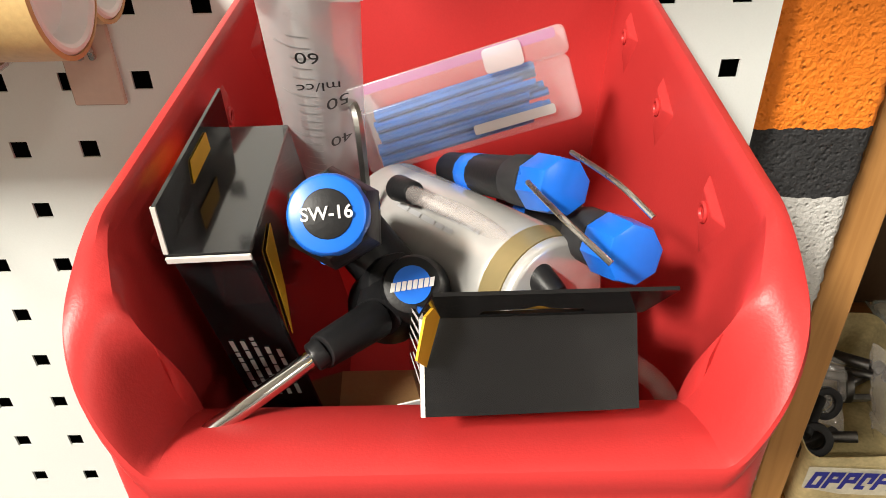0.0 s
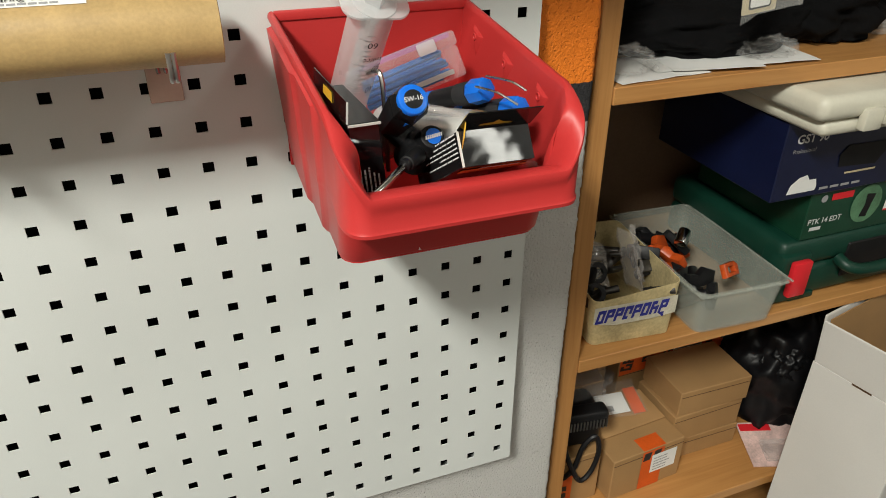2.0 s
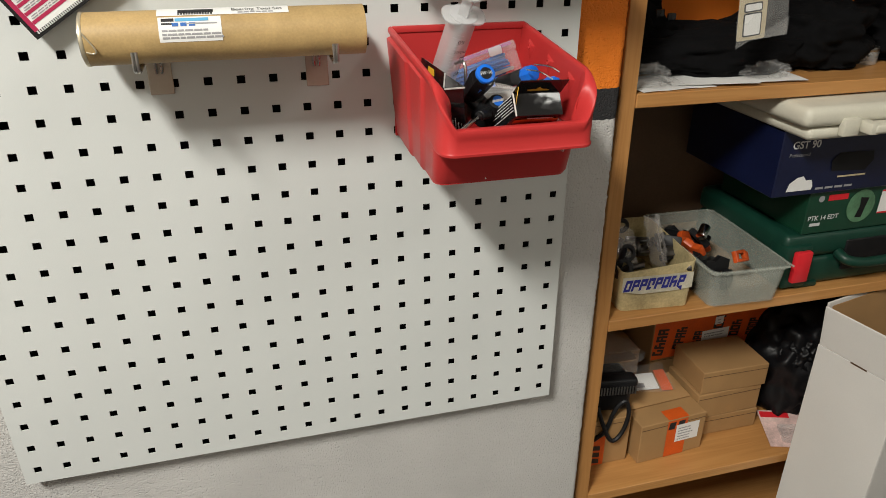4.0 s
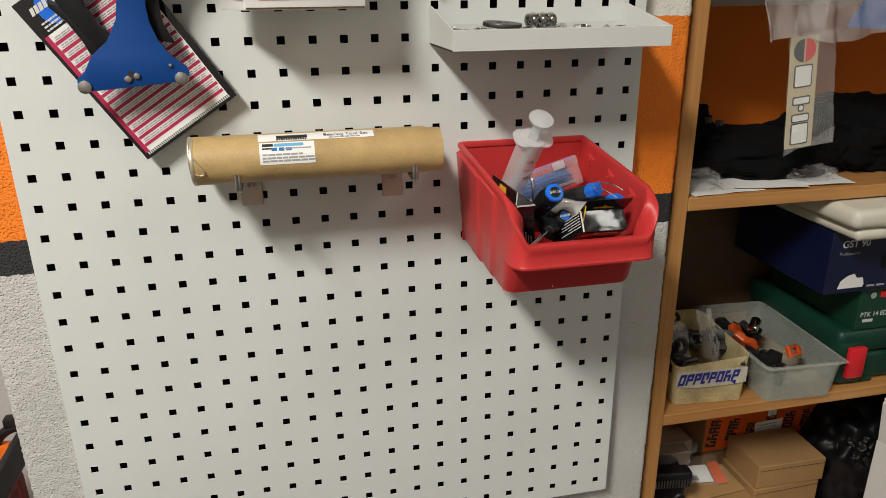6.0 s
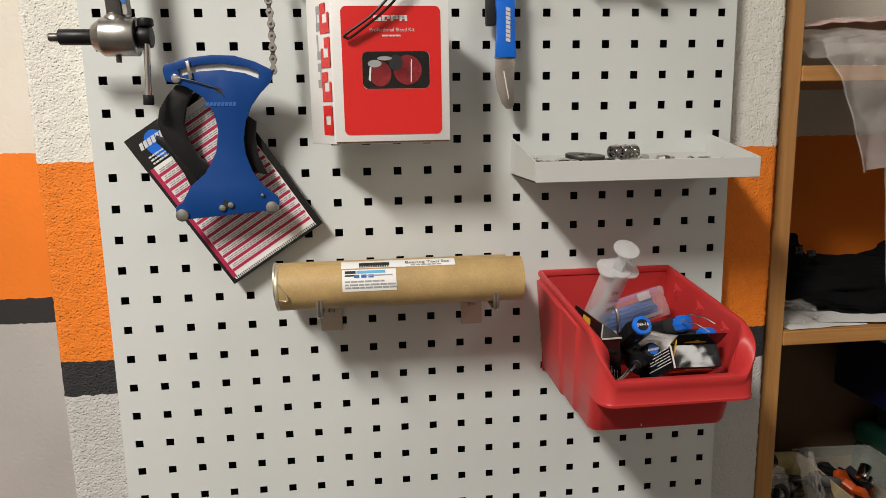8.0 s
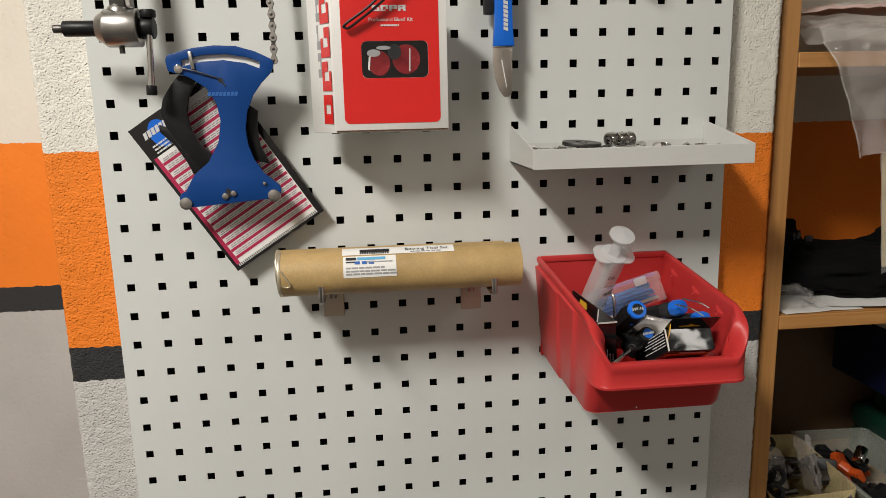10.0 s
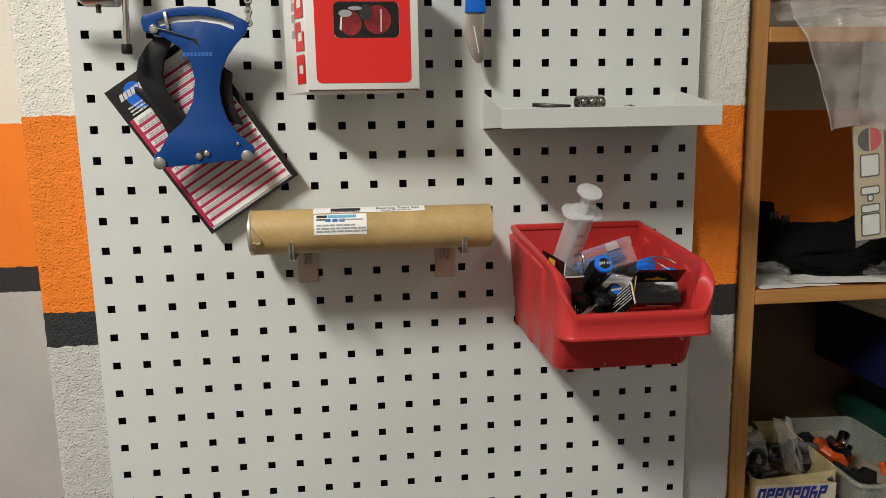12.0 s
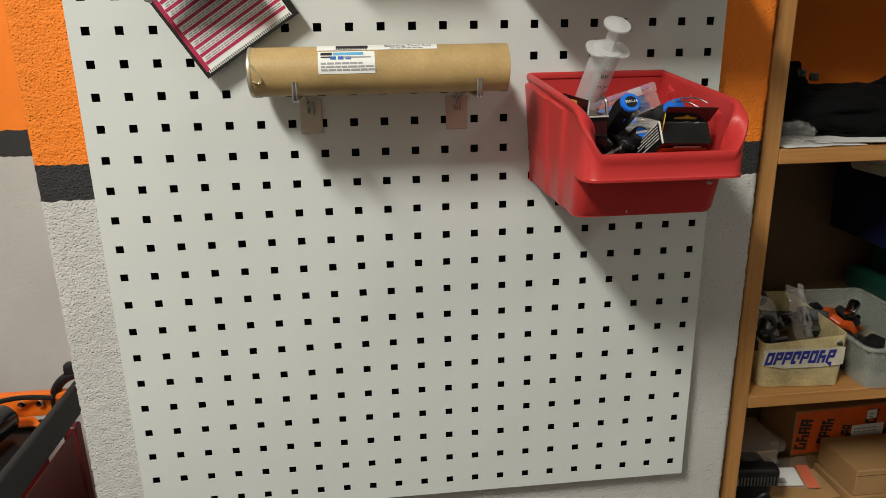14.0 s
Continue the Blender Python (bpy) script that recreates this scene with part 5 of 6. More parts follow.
        part("screw_head", rod(p + Vector((0, 0.002, 0)), p + Vector((0, -0.0065, 0)), r, n=24, bevel=0.0008), "chrome", root)
    part("pivot_slot", plate(rounded(0.006, 0.011, 0.003), 0.0004, m @ pose(-0.0025, 0.012, 0.0042)), "ink", root)
    part("pointer_post", plate(rounded(0.0042, 0.020, 0.001), 0.003, m @ pose(-0.031, 0.163, 0.004) @ pose(0, 0, 0, 0, 0, 8), 0.0005), "steel", root)
    part("spring_wire", pipe([m @ Vector(v) for v in ((-0.044, 0.155, 0.006), (-0.030, 0.152, 0.007), (-0.012, 0.146, 0.006), (-0.002, 0.142, 0.005), (0.004, 0.134, 0.004))], 0.0008), "steel_dark", root)
    part("peg_hole", rod(m @ Vector((-0.001, 0.141, 0.0039)), m @ Vector((-0.001, 0.141, 0.0044)), 0.003, n=14), "ink", root)
    part("word_mark", lettering(m @ pose(0, 0, 0.0042), -0.017, 0.1235, 0.034, 0.0045, 8, 0.3), "blue_ink", root)
    part("hang_peg", rod((cx - 0.001, 0.002, 1.517), (cx - 0.001, y + 0.002, 1.517), 0.0022, n=12), "zinc", root)


build_gauge()


# ---------------------------------------------------------------- press tool, chain, knife, handle
def build_press_tool():
    y, z = -0.06, 1.5785
    root = thing("screw_press_tool", (-0.34, y, 1.51), "steel screw press tool with black spindle, hanging", "press tool")
    part("body", rod((-0.355, y, z), (-0.319, y, z), 0.0205, n=40, bevel=0.0012), "steel", root)
    part("body_cone", rod((-0.3645, y, z), (-0.3548, y, z), 0.0130, 0.0200, n=40), "steel", root)
    part("spindle", rod((-0.4, y, z), (-0.364, y, z), 0.0085, n=24, bevel=0.001), "black_plastic", root)
    part("spindle_tip", rod((-0.411, y, z), (-0.399, y, z), 0.0045, n=20, bevel=0.0008), "steel_dark", root)
    part("knob", rod((-0.3188, y, z), (-0.304, y, z), 0.012, n=24, bevel=0.002), "black_plastic", root)
    part("knob_cap", rod((-0.309, y - 0.004, z + 0.010), (-0.309, y - 0.004, z + 0.019), 0.0085, n=20, bevel=0.002), "black_plastic", root)
    lv = part("lever", rod((-0.309, y - 0.006, z - 0.008), (-0.312, y - 0.006, z - 0.066), 0.0036, n=16), "chrome", root)
    part("lever_end", rod((-0.312, y - 0.006, z - 0.062), (-0.3125, y - 0.006, z - 0.073), 0.0058, n=18, bevel=0.001), "black_plastic", lv)
    part("grub_screw", rod((-0.341, y, z - 0.019), (-0.341, y, z - 0.027), 0.003, n=12), "steel_dark", root)
    m = Matrix.Translation((-0.337, y, 1.594)) @ pose(0, 0, 0, 0, -3, 0)
    part("arm", block(-0.010, 0.006, -0.008, 0.008, 0.0, 0.22, 0.0015, 2, m), "steel_dark", root)
    part("arm_side", block(0.0063, 0.0125, -0.007, 0.007, 0.006, 0.22, 0.001, 1, m), "steel", root)
    part("weld", rod((-0.340, y, 1.594), (-0.337, y, 1.602), 0.014, 0.010, n=20, bevel=0.002), "steel", root)
    part("blue_label", block(-0.0020, 0.0020, -0.0006, 0, 0.046, 0.074, 0, 1, m @ Matrix.Translation((0.0094, -0.0071, 0))), "blue_ink", root)
    part("round_label", disc(m @ front(0.0094, -0.0074, 0.024), 0, 0, 0.0035, 0.007), "blue_ink", root)


build_press_tool()


def build_chain():
    root = thing("bicycle_chain", (-0.178, -0.045, 1.54), "worn steel bicycle chain hanging from a tool", "chain")
    z, i = 1.5425, 0
    x, y = -0.1785, -0.045
    link = []
    while z < 1.80:
        sway = -0.1785 + 0.0022 * math.sin((z - 1.54) * 30) - 0.004 * (z - 1.54) / 0.12
        nx = -0.1785 + 0.0022 * math.sin((z + 0.0127 - 1.54) * 30) - 0.004 * (z + 0.0127 - 1.54) / 0.12
        wide = i % 2 == 0
        o = 0.0030 if wide else 0.0019
        d = Vector((nx - sway, 0, 0.0127)).normalized()
        for s in (-1, 1):
            pts = arc(0, 0, 0.0043, 180, 360, 8) + [(0.0018, 0.0064)] + arc(0, 0.0127, 0.0043, 0, 180, 8) + [(-0.0018, 0.0064)]
            mm = face_m((sway, y - s * o, z), Vector((d.z, 0, -d.x)), d)
            part("link_plate", plate(pts, 0.0009, mm), "chrome" if wide else "steel_dark", root)
        part("roller_pin", rod((sway, y - 0.0046, z), (sway, y + 0.0042, z), 0.0019, n=12, bevel=0.0004), "steel_dark", root)
        z += 0.0127
        i += 1
    tail = thing("chain_whip", (-0.155, -0.04, 1.65), "black steel chain whip with a short chain tail", "chain tool")
    part("handle_bar", block(-0.165, -0.1475, -0.043, -0.037, 1.651, 1.82, 0.001, 1), "black_plastic", tail)
    for a, b in (((-0.172, 1.668), (-0.164, 1.658)), ((-0.164, 1.658), (-0.152, 1.6545))):
        p, q = Vector((a[0], -0.048, a[1])), Vector((b[0], -0.048, b[1]))
        part("link_plate", rod(p, q, 0.0040, n=10, bevel=0.001), "steel", tail)
    for p in ((-0.172, 1.672), (-0.164, 1.658), (-0.1515, 1.6545)):
        part("roller_pin", rod((p[0], -0.054, p[1]), (p[0], -0.04, p[1]), 0.0052, n=16, bevel=0.0008), "chrome", tail)


build_chain()


def build_knife():
    y = -0.03
    root = thing("tool_knife", (0.092, y, 1.495), "steel scraper blade with a blue handle on a hook", "knife")
    m = front(0, y, 0)
    part("blade", plate([(0.0805, 1.5555), (0.1045, 1.556), (0.1035, 1.50), (0.100, 1.4955), (0.0945, 1.4955), (0.0885, 1.503), (0.0835, 1.517), (0.0805, 1.536)], 0.0018, m, 0.0003), "blade", root)
    part("blade_groove", plate([(0.0905, 1.540), (0.0918, 1.540), (0.0975, 1.508), (0.0968, 1.507)], 0.0003, m @ pose(0, 0, 0.0019)), "paper", root)
    h = part("handle", plate([(0.0805, 1.556), (0.1065, 1.556), (0.1045, 1.580), (0.1040, 1.605), (0.1048, 1.633), (0.0805, 1.633), (0.0830, 1.605), (0.0825, 1.580)], 0.008, m @ pose(0, 0, -0.003), 0.0012), "grip_blue", root)
    part("word_mark", lettering(front(0.0965, y - 0.0053, 1.573) @ pose(0, 0, 0, 0, 0, 90), 0, -0.002, 0.040, 0.0055, 8, 0.3), "white_ink", h)
    part("tang", plate([(0.0815, 1.633), (0.1035, 1.633), (0.1035, 1.70), (0.0815, 1.70)], 0.0018, m), "blade", root)
    part("rear_clip", block(0.072, 0.084, -0.026, -0.012, 1.594, 1.632, 0.002, 2), "rubber", root)
    hk = thing("panel_hook", (0.105, 0, 1.64), "bent zinc wire hook holding the knife", "hook", "panel hooks")
    part("wire_arm", pipe([(0.106, 0.001, 1.648), (0.105, -0.020, 1.640), (0.098, -0.040, 1.643), (0.104, -0.050, 1.652), (0.108, -0.052, 1.662), (0.1075, -0.052, 1.674)], 0.0015), "zinc", hk)
    hk = thing("panel_hook", (0.06, 0, 1.68), "bent zinc wire hook on the panel, empty", "hook", "panel hooks")
    part("wire_arm", pipe([(0.060, 0.001, 1.688), (0.060, -0.02, 1.69), (0.062, -0.045, 1.68), (0.066, -0.05, 1.668)], 0.0022), "zinc", hk)
    part("cross_wire", pipe([(0.041, -0.05, 1.6615), (0.052, -0.052, 1.663), (0.066, -0.052, 1.668), (0.083, -0.05, 1.6735)], 0.0013), "zinc", hk)


build_knife()


def build_gold_handle():
    y, z = -0.045, 1.6690
    root = thing("t_handle_tool", (0.245, y, 1.65), "gold anodised T-handle tool hanging on the panel", "hand tool")
    part("crossbar", rod((0.1725, y, z - 0.001), (0.236, y, z), 0.0062, 0.0054, n=24, bevel=0.002), "gold", root)
    part("crossbar", rod((0.254, y, z), (0.326, y, z + 0.002), 0.0054, 0.0058, n=24, bevel=0.002), "gold", root)
    part("collar", rod((0.2455, y, z - 0.008), (0.2455, y, z + 0.009), 0.0145, n=32, bevel=0.0015), "gold", root)
    part("stem", rod((0.2455, y, z + 0.009), (0.2455, y, z + 0.12), 0.0128, n=32, bevel=0.001), "gold", root)
    part("tip", rod((0.2425, y + 0.012, z - 0.021), (0.2450, y + 0.006, z - 0.006), 0.0006, 0.0022, n=10), "steel_dark", root)
    part("hanger_wire", pipe([(0.245, 0.0, z + 0.085), (0.245, y + 0.014, z + 0.09), (0.245, y + 0.012, z + 0.1)], 0.0016), "zinc", root)


build_gold_handle()


# ---------------------------------------------------------------- things on the shelves
def crumple(nx, ny, place, amp, freq, seed, thick=0.0):
    """A crumpled sheet: place(u, v) gives the point and its normal; noise pushes it along the normal."""
    bm = bmesh.new()
    rows_ = []
    for j in range(ny + 1):
        row = []
        for i in range(nx + 1):
            p, n = place(i / nx, j / ny)
            p, n = Vector(p), Vector(n).normalized()
            k = noise.noise(Vector((p.x * freq + seed, p.y * freq, p.z * freq))) + 0.5 * noise.noise(Vector((p.x * freq * 2.7, p.y * freq * 2.7 + seed, p.z * freq * 2.7)))
            row.append(bm.verts.new(p + n * amp * k))
        rows_.append(row)
    for j in range(ny):
        for i in range(nx):
            bm.faces.new((rows_[j][i], rows_[j][i + 1], rows_[j + 1][i + 1], rows_[j + 1][i]))
    bmesh.ops.recalc_face_normals(bm, faces=bm.faces[:])
    if thick:
        bmesh.ops.solidify(bm, geom=bm.faces[:], thickness=thick)
    return bm


def lump(cx, cy, cz, rx, ry, rz, amp, freq, seed, flat=0.0):
    """A folded soft heap: an uneven rounded body, flat below."""
    bm = bmesh.new()
    bmesh.ops.create_icosphere(bm, subdivisions=5, radius=1)
    for v in bm.verts:
        n = v.co.normalized()
        k = noise.noise(n * freq + Vector((seed, 0, 0))) + 0.5 * noise.noise(n * freq * 2.6 + Vector((0, seed, 0))) + 0.25 * abs(noise.noise(n * freq * 6 + Vector((0, 0, seed))))
        s = 1 + amp * k
        v.co = Vector((cx + rx * n.x * s, cy + ry * n.y * s, max(cz + flat, cz + rz * 0.5 + rz * n.z * s)))
    return bm


def open_box(x0, x1, y0, y1, z0, z1, t, taper=0.0, r=0.012, lip=0.003):
    """An open-topped tray with rounded upright corners."""
    bm = bmesh.new()

    def ring(z, inset):
        w, h = x1 - x0 - 2 * inset, y1 - y0 - 2 * inset
        return [bm.verts.new(((x0 + x1) / 2 + x, (y0 + y1) / 2 + y, z)) for x, y in rounded(w, h, max(r - inset * 0.3, 0.002), 5)]
    rings = [ring(z0, taper), ring(z1 - 0.006, 0.001), ring(z1 - 0.006, 0.0008 - lip), ring(z1, 0.0008 - lip), ring(z1, t), ring(z0 + t, taper + t)]
    n = len(rings[0])
    for a, b in zip(rings, rings[1:]):
        for i in range(n):
            bm.faces.new((a[i], a[(i + 1) % n], b[(i + 1) % n], b[i]))
    bm.faces.new(rings[0][::-1])
    bm.faces.new(rings[-1])
    bmesh.ops.recalc_face_normals(bm, faces=bm.faces[:])
    return bm


S1, S2, S3, S4 = 1.548, 1.170, 0.778, 0.380


def back_board():
    setting("shelf_backing_board", block(0.5215, 1.5495, 0.386, 0.392, 0.0, 1.149), "hardboard", "dark brown hardboard backing behind the shelves")


back_board()


def build_cream_box():
    root = thing("cut_canister", (0.62, 0.15, S3), "yellowed cut-open plastic canister full of metal parts", "plastic container")
    m = Matrix.Translation((0.548, 0.062, 0)) @ pose(0, 0, 0, 0, 0, -5)
    bm = open_box(0, 0.138, 0, 0.20, S3 + 0.001, 0.868, 0.002, 0.004, 0.012, 0.0)
    for v in bm.verts:
        # cut by hand: the front dips, the near corner stays up
        if v.co.z > 0.85:
            v.co.z += 0.004 * noise.noise((v.co.x * 30, v.co.y * 30, 2.0)) - 0.012 * max(0, 1 - v.co.y / 0.06) * max(0, 1 - v.co.x / 0.13)
    bm.transform(m)
    part("shell", bm, "cream", root)
    fm = m @ front(0.066, -0.0006, 0.832)
    q = part("white_patch", plate([(-0.064, -0.012), (-0.03, -0.0185), (0.03, -0.017), (0.066, -0.013), (0.066, 0.017), (-0.064, 0.0155)], 0.0003, fm), "worn_paper", root)
    slant = Matrix(((1, 0.22, 0, 0), (0.03, 1, 0, 0), (0, 0, 1, 0.0006), (0, 0, 0, 1)))
    part("word_mark", glyphs(fm @ slant, -0.060, -0.010, 0.112, 0.022, 8, 9), "navy_ink", q, "large navy slanted letter shapes")
    part("word_tail", plate([(0.036, -0.008), (0.047, -0.008), (0.046, -0.017)], 0.0003, fm @ pose(0, 0, 0.0006)), "navy_ink", q)
    rnd = random.Random(21)
    for i in range(26):
        x, y, z = rnd.uniform(0.012, 0.135), rnd.uniform(0.012, 0.16), S3 + 0.055 + rnd.uniform(0, 0.038)
        c = m @ Vector((x, y, z))
        k = thing("metal_part", c, "dark machined metal part in the canister", "metal part", "parts in the canister")
        a = Vector((rnd.uniform(-1, 1), rnd.uniform(-1, 1), rnd.uniform(-0.5, 0.8))).normalized()
        if i % 3 == 0:
            part("rod", rod(c - a * 0.022, c + a * 0.022, rnd.uniform(0.004, 0.008), n=14, bevel=0.001), rnd.choice(("steel_dark", "steel_dark", "black_plastic")), k)
        elif i % 3 == 1:
            part("plate", plate(rounded(rnd.uniform(0.03, 0.05), rnd.uniform(0.012, 0.022), 0.004), 0.006, Matrix.Translation(c) @ a.to_track_quat("Z", "Y").to_matrix().to_4x4(), 0.001), rnd.choice(("steel_dark", "steel_dark", "black_plastic")), k)
        else:
            part("ring", plate(arc(0, 0, 0.016, 0, 350, 24), 0.007, Matrix.Translation(c) @ a.to_track_quat("Z", "Y").to_matrix().to_4x4(), 0.001, [arc(0, 0, 0.009, 0, 340, 16)]), rnd.choice(("rubber", "steel_dark")), k)
    bag = thing("plastic_bag", (0.66, 0.13, S3 + 0.08), "small clear bag sticking up from the canister", "plastic bag", "clear bags")
    part("film", crumple(18, 26, lambda u, v: ((0.628 + 0.034 * u - 0.016 * v, 0.100 + 0.020 * v + 0.012 * math.sin(9 * u), 0.840 + 0.088 * v), (0.3, -1, 0)), 0.006, 60, 3), "bag_film", bag)
    bag = thing("plastic_bag", (0.58, 0.12, S3 + 0.08), "small clear bag sticking up from the canister", "plastic bag", "clear bags")
    part("film", crumple(14, 14, lambda u, v: ((0.548 + 0.060 * u, 0.110 + 0.03 * v, 0.850 + 0.060 * v - 0.03 * (u - 0.3) ** 2), (0.2, -1, 0.2)), 0.012, 45, 8), "bag_film", bag)


build_cream_box()


def build_clear_box():
    root = thing("clear_box", (0.77, 0.12, S3), "cloudy plastic box holding orange and black parts", "plastic box")
    m = Matrix.Translation((0.706, 0.030, 0)) @ pose(0, 0, 0, 0, 0, -3)
    bm = open_box(0, 0.150, 0, 0.26, S3 + 0.001, 0.852, 0.0018, 0.008, 0.016)
    bm.transform(m)
    part("shell", bm, "frost_box", root)
    rim = [m @ Vector((0.075 + x, 0.13 + y, 0.8505)) for x, y in rounded(0.1555, 0.2655, 0.018, 5)]
    part("rim", pipe(rim, 0.0019, 6, True), "frost_box", root)
    rnd = random.Random(5)
    for i in range(16):
        c = m @ Vector((rnd.uniform(0.025, 0.095), rnd.uniform(0.05, 0.22), S3 + 0.020 + rnd.uniform(0.0, 0.040)))
        k = thing("plastic_part", c, "orange or black moulded plastic part in the clear box", "plastic part", "parts in the clear box")
        a = Vector((rnd.uniform(-1, 1), rnd.uniform(-1, 0.2), rnd.uniform(0.1, 1))).normalized()
        q = Matrix.Translation(c) @ a.to_track_quat("Z", "Y").to_matrix().to_4x4()
        if i % 4 == 3:
            part("grip", rod(c - a * 0.03, c + a * 0.03, 0.010, 0.008, n=16, bevel=0.002), "black_plastic", k)
        else:
            part("bracket", plate([(-0.028, -0.012), (0.024, -0.016), (0.030, 0.004), (0.010, 0.014), (-0.006, 0.006), (-0.026, 0.012)], 0.014, q, 0.003), "orange_part" if i % 4 == 1 else "black_plastic", k)
    k = thing("orange_clip", m @ Vector((0.07, 0.05, 0.85)), "orange plastic clip hanging over the box's contents", "plastic clip")
    part("clip", plate([(-0.020, -0.010), (0.020, -0.010), (0.022, 0.006), (0.012, 0.012), (-0.018, 0.011)], 0.010, m @ Matrix.Translation((0.080, 0.055, 0.848)) @ pose(0, 0, 0, 55, 12, 25), 0.002, [[(-0.012, -0.004), (0.012, -0.004), (0.010, 0.005), (-0.010, 0.005)]]), "orange_part", k)
    k = thing("chrome_socket", m @ Vector((0.06, 0.16, 0.84)), "small chrome socket among the parts", "socket")
    part("socket", rod(m @ Vector((0.055, 0.14, 0.852)), m @ Vector((0.072, 0.155, 0.866)), 0.010, n=20, bevel=0.001), "chrome", k)


build_clear_box()


def build_green_case():
    root = thing("tool_case", (1.08, 0.2, S3), "dark green plastic tool case with red clips", "tool case")
    part("lower_shell", block(0.872, 1.28, 0.060, 0.335, S3 + 0.002, 0.838, 0.012, 3), "case_green", root)
    part("upper_shell", block(0.870, 1.282, 0.058, 0.335, 0.8385, 0.888, 0.014, 3), "case_green", root)
    part("side_boss", block(0.868, 0.925, 0.050, 0.10, S3 + 0.006, 0.870, 0.008, 2), "case_green", root)
    part("red_clip", block(0.880, 0.914, 0.038, 0.0495, 0.802, 0.863, 0.003, 2, None), "clip_red", root, "bright red latch clip")
    part("red_clip", block(1.185, 1.217, 0.040, 0.0575, 0.802, 0.863, 0.003, 2, None), "clip_red", root, "bright red latch clip")
    part("carry_handle", pipe([(0.985, 0.057, 0.845), (0.990, 0.036, 0.838), (1.03, 0.030, 0.832), (1.12, 0.030, 0.836), (1.155, 0.036, 0.845), (1.16, 0.057, 0.85)], 0.0095, 12), "case_green", root)
    part("handle_recess", block(1.00, 1.15, 0.0555, 0.0600, 0.806, 0.868, 0.002, 1), "black_plastic", root)
    for x in (0.905, 1.19):
        part("foot", block(x, x + 0.05, 0.056, 0.075, S3 + 0.0005, S3 + 0.012, 0.003, 2), "case_green", root)


build_green_case()


def build_tool_cartons():
    root = thing("tool_carton", (1.05, 0.2, 0.889), "green printed power tool carton on the green case", "carton")
    part("carton", block(0.897, 1.24, 0.061, 0.30, 0.8885, 0.971, 0.001, 1), "box_green", root)
    m = front(0.897, 0.0605, 0.8885)
    part("brand_bar", bar(m, 0.040, 0.062, 0.042, 0.011, 0.0006), "clip_red", root)
    part("brand_ring", disc(m, 0.026, 0.067, 0.006, 0.006), "ink_grey", root)
    part("model_text", words("PTK 14 EDT", 0.0125, m @ pose(0.038, 0.030, 0.0002), bold=0.0002), "white_ink", root)
    part("subtitle", bar(m, 0.012, 0.015, 0.022, 0.006, 0.0006), "white_ink", root)
    part("picture", disc(m, 0.115, 0.045, 0.030, 0.032, lift=0.0006), "pic_green", root)
    part("pictured_tool", plate([(-0.010, -0.020), (0.004, -0.022), (0.008, 0.0), (0.012, 0.016), (-0.006, 0.018), (-0.004, 0.0)], 0.0004, m @ pose(0.117, 0.044, 0.0008), 0), "black_plastic", root)
    st = part("sticker", bar(m, 0.155, 0.026, 0.125, 0.046, 0.0007), "paper", root)
    part("sticker_edge", join(bar(m, 0.155, 0.026, 0.125, 0.003, 0.0010), bar(m, 0.155, 0.069, 0.125, 0.003, 0.0010)), "clip_red", st)
    part("sticker_text", words("PTK 14 EDT", 0.008, m @ pose(0.187, 0.059, 0.0008)), "ink", st)
    part("bar_code", bars(m @ pose(0, 0, 0.0007), 0.225, 0.040, 0.03, 8, 0.0028, 0.0016, 0.1, 2), "ink", st)
    root = thing("tool_carton", (1.03, 0.2, 0.972), "dark blue printed power tool carton stacked on top", "carton")
    part("carton", block(0.806, 1.24, 0.050, 0.31, 0.9725, 1.089, 0.001, 1), "box_navy", root)
    m = front(0.806, 0.0495, 0.9775)
    part("model_text", words("GST 90", 0.018, m @ pose(0.048, 0.086, 0.0002), bold=0.0004), "white_ink", root)
    part("subtitle", words("Professional", 0.0085, m @ pose(0.038, 0.069, 0.0002)), "ink_grey", root)
    part("pictured_tool", plate([(-0.040, -0.010), (0.030, -0.014), (0.044, 0.004), (0.040, 0.020), (-0.030, 0.022), (-0.044, 0.008)], 0.0004, m @ pose(0.150, 0.045, 0.0004), 0), "black_plastic", root)
    part("pictured_blade", bar(m, 0.125, 0.022, 0.058, 0.003, 0.0009), "beige", root)
    part("torn_patch", plate([(0, 0), (0.004, 0.014), (0.018, 0.024), (0.030, 0.026), (0.036, 0.018), (0.048, 0.018), (0.052, 0.006), (0.050, 0.0)], 0.0004, m @ pose(0.026, 0.004, 0.0002)), "paper", root, "torn white patch")
    part("brand_bar", bar(m, 0.260, 0.078, 0.075, 0.018, 0.0006), "clip_red", root)
    part("brand_ring", disc(m, 0.238, 0.082, 0.009, 0.010), "ink_grey", root)
    st = part("sticker", bar(m, 0.268, 0.020, 0.09, 0.042, 0.0007), "paper", root)
    part("sticker_text", bars(m @ pose(0, 0, 0.0006), 0.272, 0.050, 0.07, 4, 0.008, 0.003, 0.4, 3), "ink_grey", st)
    part("row_marks", join(*[bar(m, 0.085 + k * 0.020, 0.003, 0.016, 0.004, 0.0006) for k in range(4)]), "ink_grey", root)
    case = thing("plastic_case", (0.93, 0.1, 1.09), "off-white plastic tool case with side latch", "tool case")
    part("lower_shell", block(0.797, 1.125, -0.010, 0.27, 1.0905, 1.112, 0.010, 4), "case_white", case)
    part("upper_shell", block(0.782, 1.135, -0.016, 0.27, 1.1125, 1.1455, 0.013, 4), "case_white", case)
